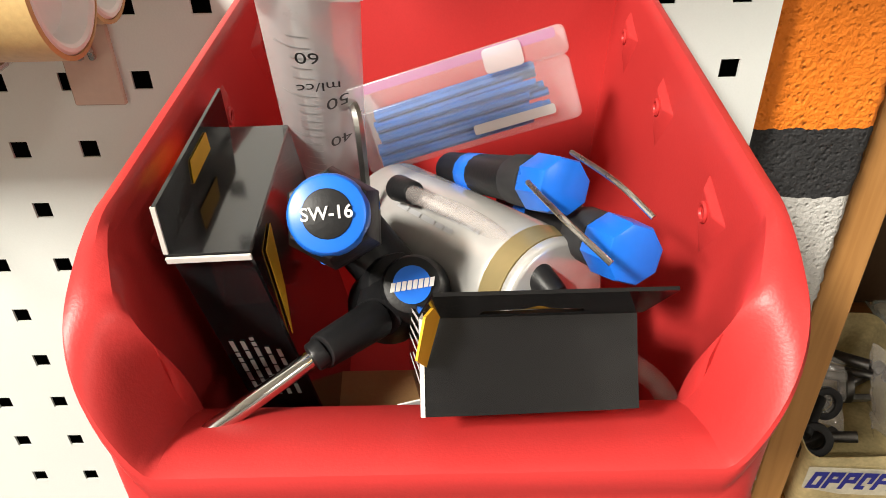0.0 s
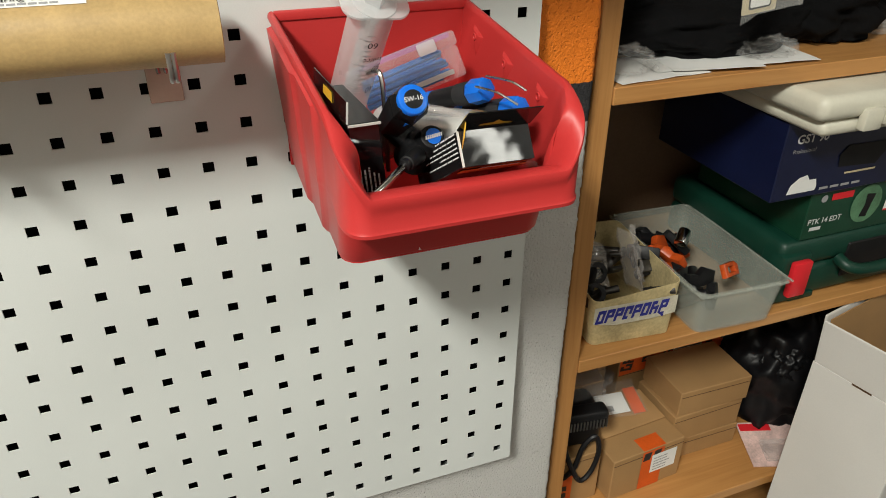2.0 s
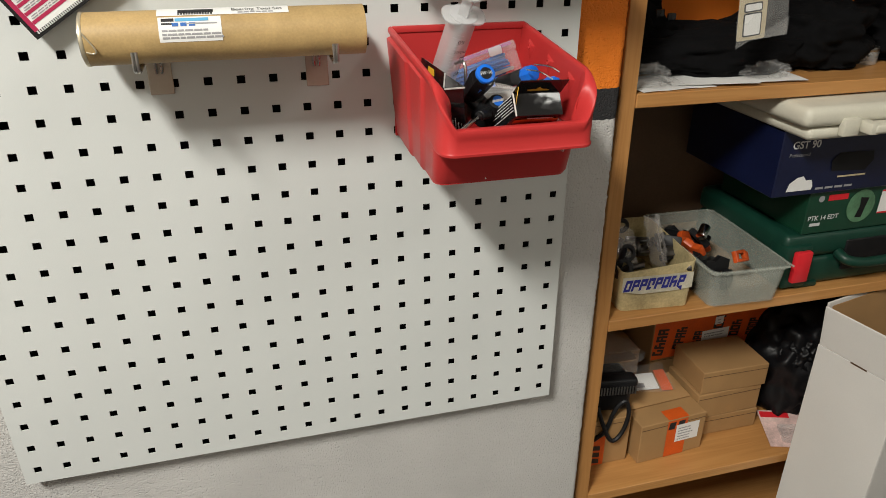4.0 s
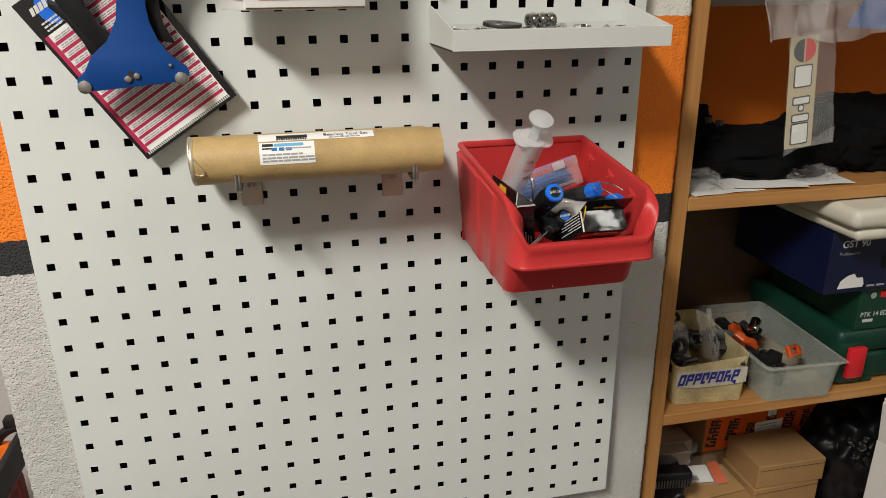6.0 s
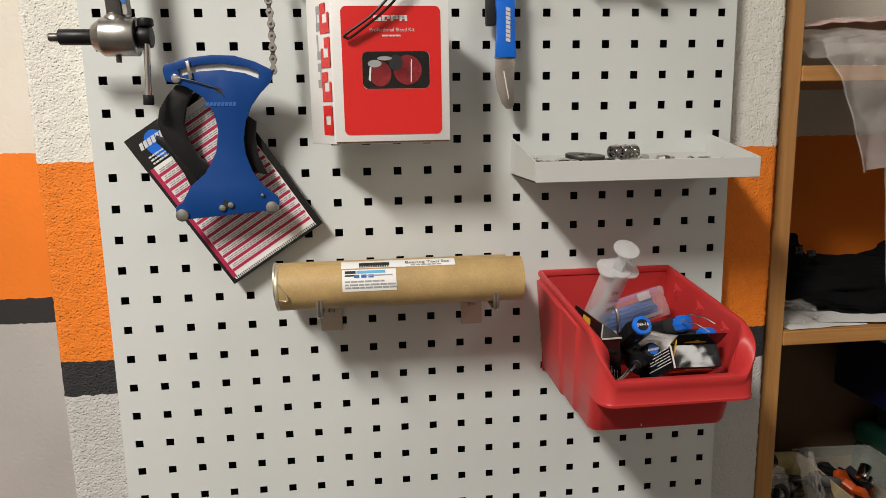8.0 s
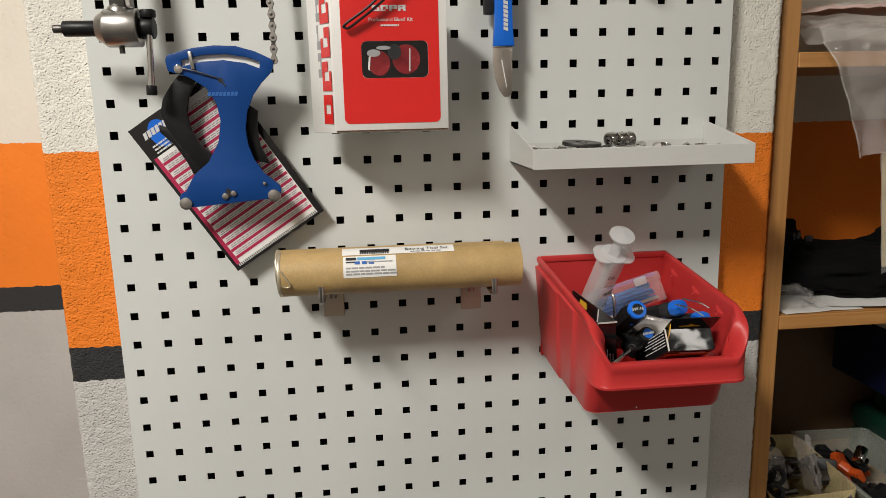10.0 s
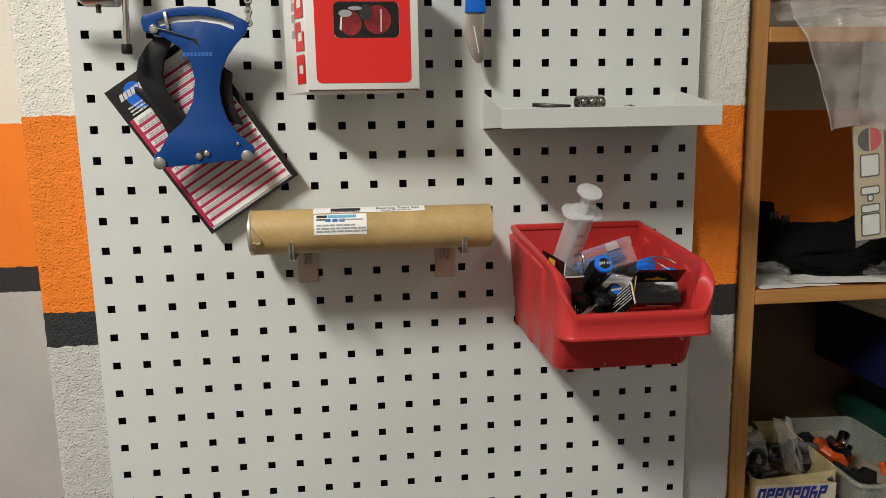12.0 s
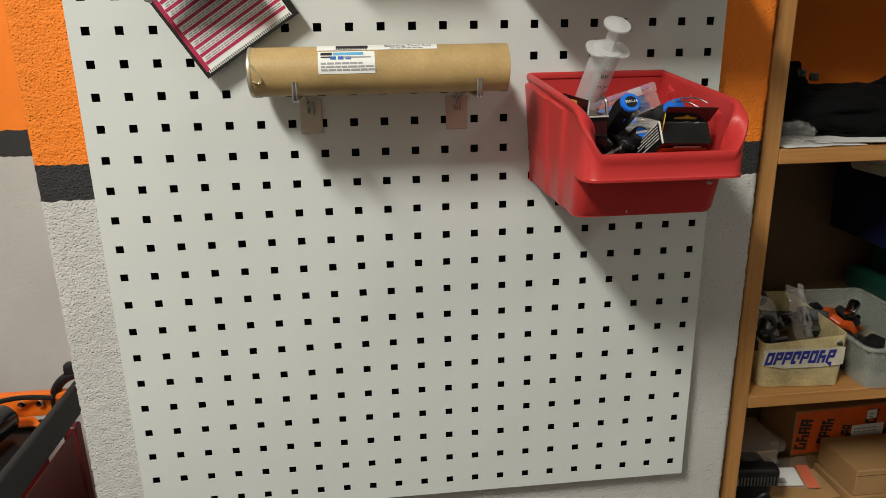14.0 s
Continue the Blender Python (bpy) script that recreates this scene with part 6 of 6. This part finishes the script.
    part("latch", block(0.848, 0.878, -0.0235, -0.0105, 1.098, 1.127, 0.003, 2), "case_white", case)
    part("handle", block(0.886, 1.060, -0.046, -0.018, 1.106, 1.121, 0.005, 3), "case_white", case)
    part("handle_arm", block(0.879, 0.898, -0.044, -0.0145, 1.104, 1.123, 0.004, 2), "case_white", case)


build_tool_cartons()


def build_upper_shelf():
    p = thing("paper_sheets", (0.68, 0.09, S2), "loose white paper sheets lying on the shelf", "paper")
    for k, (x0, x1, y0, y1, a) in enumerate(((0.53, 0.66, 0.048, 0.14, 4), (0.60, 0.83, 0.056, 0.16, -5), (0.62, 0.74, 0.050, 0.12, -10))):
        cx, cy = (x0 + x1) / 2, (y0 + y1) / 2
        m = Matrix.Translation((cx, cy, S2 + 0.0012 + 0.0016 * k)) @ pose(0, 0, 0, 0, 0, a)
        part("sheet", crumple(12, 8, lambda u, v: (m @ Vector(((u - 0.5) * (x1 - x0), (v - 0.5) * (y1 - y0), 0.001)), (0, 0, 1)), 0.0012, 22, k, 0.0004), "paper", p)
    c = thing("black_garment", (0.75, 0.18, S2), "heap of folded black fabric gear on the shelf", "clothing")
    part("fold", lump(0.72, 0.19, S2 + 0.004, 0.195, 0.105, 0.046, 0.22, 2.2, 3), "black_cloth", c, hard=9)
    part("rear_fold", lump(0.60, 0.235, S2 + 0.006, 0.085, 0.085, 0.068, 0.3, 2.6, 7), "black_cloth", c, hard=9)
    part("hanging_fold", lump(0.92, 0.20, S2 + 0.004, 0.13, 0.10, 0.075, 0.3, 2.4, 11), "black_cloth", c, hard=9)
    for k, (x, z) in enumerate(((0.600, 1.262), (0.622, 1.256))):
        part("buckle", block(x, x + 0.014, 0.146, 0.152, z, z + 0.012, 0.002, 2), "black_gloss", c)
    b = thing("plastic_bag", (0.56, 0.09, S2), "crumpled clear plastic bag lying on the paper", "plastic bag", "clear bags")
    part("film", lump(0.560, 0.085, S2 + 0.005, 0.035, 0.025, 0.018, 0.5, 3.0, 5), "thin_film", b)
    b = thing("plastic_bag", (0.78, 0.07, S2), "crumpled clear plastic bag lying on the paper", "plastic bag", "clear bags")
    part("film", lump(0.770, 0.078, S2 + 0.006, 0.036, 0.018, 0.014, 0.5, 3.0, 9), "thin_film", b)
    for x, r in ((0.985, 0.020), (1.022, 0.024)):
        g = thing("glass_jar", (x, 0.15, S2), "small low clear glass jar on the shelf", "glass jar", "glass jars")
        part("jar", plate(arc(0, 0, r, 0, 350, 30), 0.022, pose(x, 0.15, S2 + 0.001), 0.001, [arc(0, 0, r - 0.002, 0, 345, 24)]), "film", g)
        part("lid", rod((x, 0.15, S2 + 0.0235), (x, 0.15, S2 + 0.030), r, n=28, bevel=0.001), "steel", g)
    t = thing("black_strap", (1.15, 0.15, S2), "black strap gear piled on the shelf", "clothing")
    part("strap_fold", lump(1.20, 0.2, S2 + 0.004, 0.14, 0.13, 0.07, 0.3, 2.5, 15), "black_cloth", t, hard=9)
    k = thing("dark_bag", (1.02, 0.25, S3), "large black bag standing in the shelf's depth", "bag")
    part("bag", block(0.97, 1.5, 0.315, 0.378, 0.893, 1.146, 0.02, 3), "black_cloth", k)


build_upper_shelf()


def build_hanging_bags():
    b = thing("plastic_bag", (0.75, 0.1, S1), "large crumpled clear bag hanging over the shelf edge", "plastic bag", "clear bags")
    # lies on the top board, bends over its front edge, hangs down

    def over(u, v):
        s = max(0.0, (v - 0.45) / 0.55)
        x = 0.545 + 0.60 * u + 0.056 * s ** 0.9 * (1 - u) ** 2
        # long creases fall from the edge and gather towards the corner
        crease = 0.010 * abs(math.sin(34 * u + 2.2 * s + 3 * noise.noise((u * 5, s * 1.5, 3.0)))) + 0.006 * noise.noise((u * 24, s * 5, 1.0))
        if v < 0.45:
            return (x, 0.24 - 0.46 * v, S1 + 0.014 + 0.035 * (1 - v) * (0.4 + 0.6 * math.sin(3 * u + 1)) + 0.6 * crease), (0, -0.3, 1)
        return (x, 0.026 - 0.012 * min(1, s * 5) - crease * (0.4 + 0.6 * s), S1 + 0.012 - (0.157 - 0.012 * u) * s + 0.006 * s * math.sin(21 * u)), (0, -1, 0.2)
    part("film", crumple(130, 70, over, 0.004, 34, 2), "bag_film", b, hard=9)
    part("hem", pipe([Vector(over(0.0, 0.45 + 0.055 * k)[0]) for k in range(11)], 0.0013, 6), "film", b)
    part("fold", crumple(60, 16, lambda u, v: ((0.55 + 0.6 * u, 0.055 + 0.10 * v, S1 + 0.012 + 0.050 * v + 0.02 * math.sin(5 * u)), (0, -1, 0.6)), 0.012, 25, 6), "bag_film", b)
    w = thing("folded_poster", (0.8, 0.2, S1), "folded pink and white plastic sheet on the top shelf", "plastic sheet")
    part("sheet", crumple(40, 20, lambda u, v: ((0.56 + 0.8 * u, 0.10 + 0.24 * v, S1 + 0.060 + 0.02 * v + 0.01 * math.sin(7 * u)), (0, 0, 1)), 0.012, 14, 4, 0.001), "pink_card", w)
    bb = thing("printed_bag", (0.82, 0.02, 1.44), "blue and yellow printed patch inside the hanging bag", "packaging")
    part("blue_print", plate([(0.0, -0.05), (0.16, -0.06), (0.16, 0.05), (0.045, 0.02)], 0.0006, front(0.735, 0.026, 1.47)), "blue_ink", bb)
    part("yellow_print", plate([(0.0, 0.0), (0.02, 0.02), (0.11, 0.03), (0.11, 0.0)], 0.0006, front(0.75, 0.0245, 1.475)), "yellow", bb)
    s = thing("sticker_sheet", (0.665, 0.02, 1.24), "tan sticker strip in a clear sleeve hanging from the shelf", "sticker sheet")
    m = front(0.680, 0.018, 1.325) @ pose(0, 0, 0, 0, 0, 6)
    part("strip", plate(rounded(0.046, 0.165, 0.002), 0.0008, m @ pose(-0.008, 0.004, 0)), "beige", s)
    part("sleeve", crumple(10, 20, lambda u, v: (m @ Vector((-0.034 + (0.074 + 0.012 * (1 - v)) * u, -0.088 + 0.178 * v + (0.035 * u if v < 0.02 else 0), 0.003)), (0, -1, 0)), 0.003, 30, 5), "film", s)
    mk = m @ pose(-0.008, 0, 0.0012)
    part("emblem_dark", plate(arc(-0.001, 0.066, 0.0165, 90, 270, 12), 0.0004, mk), "black_plastic", s)
    part("emblem_red", plate(arc(0.002, 0.066, 0.0165, -90, 90, 12), 0.0004, mk), "clip_red", s)
    for k, (y0, h) in enumerate(((0.014, 0.030), (-0.012, 0.010), (-0.022, 0.008), (-0.038, 0.010), (-0.072, 0.030))):
        part("letter_outline", plate([(x, y + y0 + h / 2) for x, y in rounded(0.030 if h > 0.009 else 0.010, h + 0.003, 0.003)], 0.0004, mk), "rubber", s)
        part("letter", plate([(x, y + y0 + h / 2) for x, y in rounded(0.026 if h > 0.009 else 0.006, h - 0.001, 0.002)], 0.0004, mk @ pose(0, 0, 0.0004)), "paper", s)
    part("hanger", block(0.660, 0.700, 0.0245, 0.0380, 1.400, 1.5268, 0.0, 1), "film", s)


build_hanging_bags()


def carton(name, x0, x1, y0, y1, z0, z1, label, group, turn=0):
    root = thing(name, ((x0 + x1) / 2, (y0 + y1) / 2, z0), label, "carton", group)
    m = Matrix.Translation(((x0 + x1) / 2, (y0 + y1) / 2, 0)) @ pose(0, 0, 0, 0, 0, turn) @ Matrix.Translation((-(x0 + x1) / 2, -(y0 + y1) / 2, 0))
    part("body", block(x0, x1, y0, y1, z0, z1, 0.0015, 1, m), "carton", root)
    part("lid_seam", block(x0 + 0.001, x1 - 0.001, y0 - 0.0006, y0 + 0.002, z1 - 0.012, z1 - 0.0112, 0, 1, m), "edge_dark", root)
    return root, m


def tape_marks(m, x, y, w, h, n):
    """Slanted black marks on an orange tape."""
    return lettering(m, x, y, w, h, n, 0.15, 0.3)


def build_lower_shelf():
    r, m = carton("small_carton", 0.650, 0.806, 0.098, 0.250, S4 + 0.001, 0.476, "brown carton with orange tape and white label", "shelf cartons", 4)
    f = m @ front(0.648, 0.0975, S4)
    tp = part("orange_tape", bar(f, 0.064, 0.002, 0.048, 0.092, 0.0005), "orange_print", r)
    part("tape_top", block(0.714, 0.762, 0.098, 0.128, 0.4766, 0.4772, 0, 1, m), "orange_print", r)
    part("tape_marks", tape_marks(f @ pose(0, 0, 0.0004), 0.066, 0.072, 0.044, 0.018, 2), "ink", tp)
    part("top_flap", plate([(0, 0), (0.150, 0), (0.140, 0.070), (0.012, 0.075)], 0.002, m @ Matrix.Translation((0.652, 0.150, 0.4785)) @ pose(0, 0, 0, 14, 0, 0)), "carton", r)
    lb = part("address_label", bar(f, 0.086, 0.036, 0.056, 0.044, 0.0009), "paper", r)
    part("label_print", bars(f @ pose(0, 0, 0.001), 0.091, 0.069, 0.044, 5, 0.007, 0.0025, 0.4, 6), "ink_grey", lb)
    r, m = carton("small_carton", 0.528, 0.640, 0.112, 0.262, S4 + 0.001, 0.494, "brown carton with orange tape beneath a black tool", "shelf cartons", 0)
    f = m @ front(0.528, 0.1115, S4)
    part("orange_tape", bar(f, 0.006, 0.002, 0.052, 0.072, 0.0005), "orange_print", r)
    part("tape_marks", tape_marks(f @ pose(0, 0, 0.0004) @ pose(0.03, 0.006, 0, 0, 0, 90), 0, -0.018, 0.050, 0.026, 3), "ink", r)
    z = S4 + 0.001
    for k, (h, dx, a) in enumerate(((0.048, 0.0, 0), (0.062, -0.004, 1.5), (0.054, 0.003, -1))):
        r, m = carton("flat_carton", 0.812 + dx, 0.968 + dx, 0.136, 0.250, z, z + h, "plain flat brown carton in a stack of three", "stacked cartons", a)
        z += h + 0.001
    r, m = carton("open_carton", 0.545, 0.745, 0.275, 0.372, S4 + 0.001, 0.530, "brown carton with open flaps at the back", "shelf cartons", 0)
    part("flap", plate([(0, 0), (0.17, 0), (0.15, 0.06), (0.02, 0.06)], 0.003, Matrix.Translation((0.550, 0.272, 0.531)) @ pose(0, 0, 0, 160, 0, 0)), "carton", r)
    r, m = carton("deep_carton", 0.77, 1.03, 0.268, 0.376, S4 + 0.001, 0.508, "plain brown carton standing behind the stack", "shelf cartons", 0)
    z0, h = 0.5095, 0.098
    r, m = carton("taped_carton", 0.755, 1.06, 0.262, 0.372, z0, z0 + h, "long carton wrapped in orange printed tape", "shelf cartons", 3)
    f = m @ front(0.755, 0.2615, z0)
    part("orange_wrap", bar(f, 0.002, 0.002, 0.301, h - 0.004, 0.0005), "orange_print", r)
    for k in range(6):
        t = f @ pose(0, 0, 0.0004) @ pose(0.030 + 0.049 * k, 0.010 + 0.008 * (k % 2), 0, 0, 0, 82)
        part("tape_mark", glyphs(t, 0, 0.0, 0.070 - 0.012 * (k % 3), 0.027, 4, 40 + k), "ink", r)
    for x, y, w, hh in ((0.128, 0.020, 0.072, 0.034), (0.158, 0.066, 0.022, 0.020)):
        lb = part("paper_label", bar(f, x, y, w, hh, 0.0012), "paper", r)
        part("label_print", bars(f @ pose(0, 0, 0.0014), x + 0.006, y + hh - 0.010, w - 0.012, 2, 0.007, 0.0028, 0.4, 7), "ink_grey", lb)
    g = thing("corded_tool", (0.60, 0.15, 0.495), "black corded hand tool with a row of teeth", "power tool")
    m = Matrix.Translation((0.600, 0.150, 0.495)) @ pose(0, 0, 0, 0, 0, -8)
    part("body", block(-0.046, 0.046, -0.020, 0.055, 0.001, 0.075, 0.014, 3, m), "black_plastic", g)
    part("head", block(-0.050, 0.050, -0.032, 0.0, 0.050, 0.088, 0.008, 3, m), "black_plastic", g)
    for k in range(16):
        part("tooth", block(-0.044 + k * 0.0058, -0.0415 + k * 0.0058, -0.0345, -0.0325, 0.056, 0.074, 0, 1, m), "steel", g)
    part("cord", pipe([m @ Vector(p) for p in ((-0.030, -0.034, 0.03), (-0.02, -0.045, -0.005), (0.0, -0.05, -0.045), (0.022, -0.046, -0.030), (0.034, -0.040, 0.010), (0.026, -0.036, 0.04), (0.006, -0.036, 0.02), (-0.012, -0.046, -0.02), (-0.034, -0.044, -0.045))], 0.0045), "black_plastic", g)
    b = thing("plastic_bag", (0.60, 0.2, 0.56), "crumpled clear bag lying on the cartons", "plastic bag", "clear bags")
    part("film", lump(0.615, 0.215, 0.545, 0.085, 0.05, 0.045, 0.2, 2.2, 13), "thin_film", b)
    sh = Matrix.Translation((0.672, 0.186, 0.4925)) @ pose(0, 0, 0, 14, 0, -6)
    sl = thing("delivery_note", (0.70, 0.20, 0.492), "white delivery note in a clear pouch on the cartons", "paper")
    part("note", block(0, 0.070, 0, 0.044, 0.0012, 0.0018, 0, 1, sh), "paper", sl)
    part("orange_strip", block(0.074, 0.098, -0.006, 0.050, 0.0012, 0.0020, 0, 1, sh), "orange_print", sl, "orange printed strip")
    part("grey_stamp", block(0.012, 0.040, 0.006, 0.018, 0.0020, 0.0024, 0, 1, sh), "ink_grey", sl)
    part("pouch", crumple(16, 10, lambda u, v: (sh @ Vector((-0.03 + 0.13 * u, -0.010 + 0.075 * v, 0.006)), (0, -0.2, 1)), 0.006, 40, 12), "thin_film", sl)
    c = thing("blister_card", (0.99, 0.09, S4), "pale pink and white blister card lying on the shelf", "packaging")
    part("card", block(-0.055, 0.055, 0, 0.0015, 0, 0.100, 0, 1, Matrix.Translation((1.010, 0.048, S4 + 0.003)) @ pose(0, 0, 0, -80, 0, -18)), "pink_card", c)
    part("blister", block(-0.028, 0.038, -0.012, 0.0, 0.008, 0.055, 0.005, 2, Matrix.Translation((1.010, 0.048, S4 + 0.003)) @ pose(0, 0, 0, -80, 0, -18)), "film", c)
    part("red_header", block(-0.052, 0.010, -0.0008, -0.0002, 0.080, 0.096, 0, 1, Matrix.Translation((1.010, 0.048, S4 + 0.003)) @ pose(0, 0, 0, -80, 0, -18)), "clip_red", c)
    k = thing("black_bag", (1.1, 0.25, S4), "crumpled black plastic bag filling the shelf's end", "bag")
    part("bag", lump(1.13, 0.22, S4 + 0.003, 0.135, 0.12, 0.165, 0.22, 2.6, 19), "sack", k, hard=9)
    part("twisted_neck", lump(1.075, 0.165, 0.50, 0.05, 0.045, 0.055, 0.3, 3.2, 27), "sack", k, hard=9)


build_lower_shelf()


def build_white_box():
    """Tall white carton on the floor in front of the shelves, flaps standing open."""
    root = thing("white_carton", (1.2, -0.05, 0), "tall white cardboard box with open flaps", "carton")
    m = Matrix.Translation((0.968, 0.028, 0)) @ pose(0, 0, 0, 0, 0, 12)
    W, D, Z, t = 0.40, 0.165, 0.665, 0.004
    part("side_wall", block(0, t, -D, 0, 0.0, Z, 0.0008, 1, m), "carton_white", root)
    part("side_wall", block(W - t, W, -D, 0, 0.0, Z, 0.0008, 1, m), "carton_white", root)
    part("front_wall", block(t, W - t, -D, -D + t, 0.0, Z, 0.0008, 1, m), "carton_white", root)
    part("back_wall", block(t, W - t, -t, 0, 0.0, Z, 0.0008, 1, m), "carton_white", root)
    part("inner_lining", block(t + 0.0005, W - t - 0.0005, -t - 0.0022, -t - 0.0006, 0.02, Z + 0.085, 0, 1, m), "carton", root, "brown inner face")
    part("inner_lining", block(t + 0.0006, t + 0.0022, -D + t + 0.001, -t - 0.003, 0.02, Z - 0.001, 0, 1, m), "carton", root, "brown inner face")
    part("bottom", block(t, W - t, -D + t, -t, 0.0, t, 0, 1, m), "carton", root)
    part("side_flap", block(0, t, -D + 0.002, -0.002, 0.0005, 0.088, 0.0008, 1, m @ Matrix.Translation((0, 0, Z)) @ pose(0, 0, 0, 0, -8, 0)), "carton_white", root)
    part("front_flap", block(t, W - t, 0.0, t, 0.0005, 0.088, 0.0008, 1, m @ Matrix.Translation((0, -D, Z)) @ pose(0, 0, 0, 32, 0, 0)), "carton_white", root)
    part("back_flap", block(t, W - t, -t, 0.0, 0.0005, 0.088, 0.0008, 1, m @ Matrix.Translation((0, 0, Z)) @ pose(0, 0, 0, -4, 0, 0)), "carton_white", root)
    part("tear_slot", block(-0.0006, 0.0, -0.100, -0.068, Z - 0.032, Z - 0.029, 0, 1, m @ Matrix.Translation((0, 0, 0.03)) @ pose(0, 0, 0, 0, 0, 0)), "edge_dark", root)


build_white_box()


# ---------------------------------------------------------------- cart beside the pillar
def build_cart():
    root = thing("tool_cart", (-0.8, 0.05, 0), "orange steel tool cart with black foam-edged tray", "tool cart")
    z = 0.785
    part("rear_rail", block(-1.10, -0.566, 0.196, 0.214, z - 0.040, z, 0.003, 2), "orange", root)
    part("side_rail", block(-0.574, -0.548, -0.42, 0.195, z - 0.014, z - 0.003, 0.003, 2), "orange", root)
    part("front_rail", block(-1.10, -0.582, -0.42, -0.402, z - 0.040, z, 0.003, 2), "orange", root)
    part("tray_bottom", block(-1.10, -0.5805, -0.40, 0.195, z - 0.055, z - 0.045, 0, 1), "black_plastic", root)
    part("corner_plate", plate([(0, 0.045), (0.07, 0.045), (0.07, 0.05), (0.05, 0.075), (0, 0.075)], 0.003, Matrix.Translation((-0.672, 0.118, z - 0.040)), 0.0006), "orange", root)
    for x in (-0.609, -0.637):
        part("bolt_head", rod((x, 0.190, z - 0.015), (x, 0.1962, z - 0.015), 0.0065, n=18, bevel=0.001), "chrome", root)
    part("foam_edge", block(-0.5475, -0.534, -0.42, 0.200, z - 0.022, z + 0.028, 0.005, 3), "rubber", root)
    part("side_panel", block(-0.560, -0.556, -0.37, 0.170, 0.10, z - 0.058, 0.001, 1), "dark_red", root, "dark red sheet side")
    part("handle_hoop", pipe([(-0.592, 0.203, z - 0.035), (-0.588, 0.203, z - 0.005), (-0.576, 0.203, z + 0.016), (-0.556, 0.203, z + 0.028), (-0.534, 0.203, z + 0.028)], 0.008, 12), "black_plastic", root)
    part("hoop_knob", block(-0.567, -0.540, 0.196, 0.216, z + 0.028, z + 0.048, 0.004, 2), "black_plastic", root)
    for x in (-1.09, -0.578):
        for y in (-0.40, 0.18):
            part("leg", block(x, x + 0.022, y, y + 0.022, 0.0, z - 0.056, 0.002, 1), "dark_red", root)
    part("lower_panel", block(-1.07, -0.600, 0.160, 0.166, 0.10, z - 0.06, 0, 1), "clip_red", root)
    g = thing("black_tool", (-0.66, 0.08, z - 0.045), "black cordless hand tool lying in the cart's tray", "power tool")
    part("barrel", rod((-0.640, 0.150, z - 0.012), (-0.690, -0.02, z - 0.018), 0.024, 0.028, n=24, bevel=0.006), "black_gloss", g)
    part("cable", pipe([(-0.78, 0.05, z - 0.01), (-0.70, 0.13, z + 0.006), (-0.64, 0.175, z + 0.006), (-0.585, 0.185, z - 0.002)], 0.004), "black_plastic", g)
    part("grey_plate", block(-0.79, -0.70, 0.06, 0.15, z - 0.030, z - 0.010, 0.003, 2), "ink_grey", g)


build_cart()
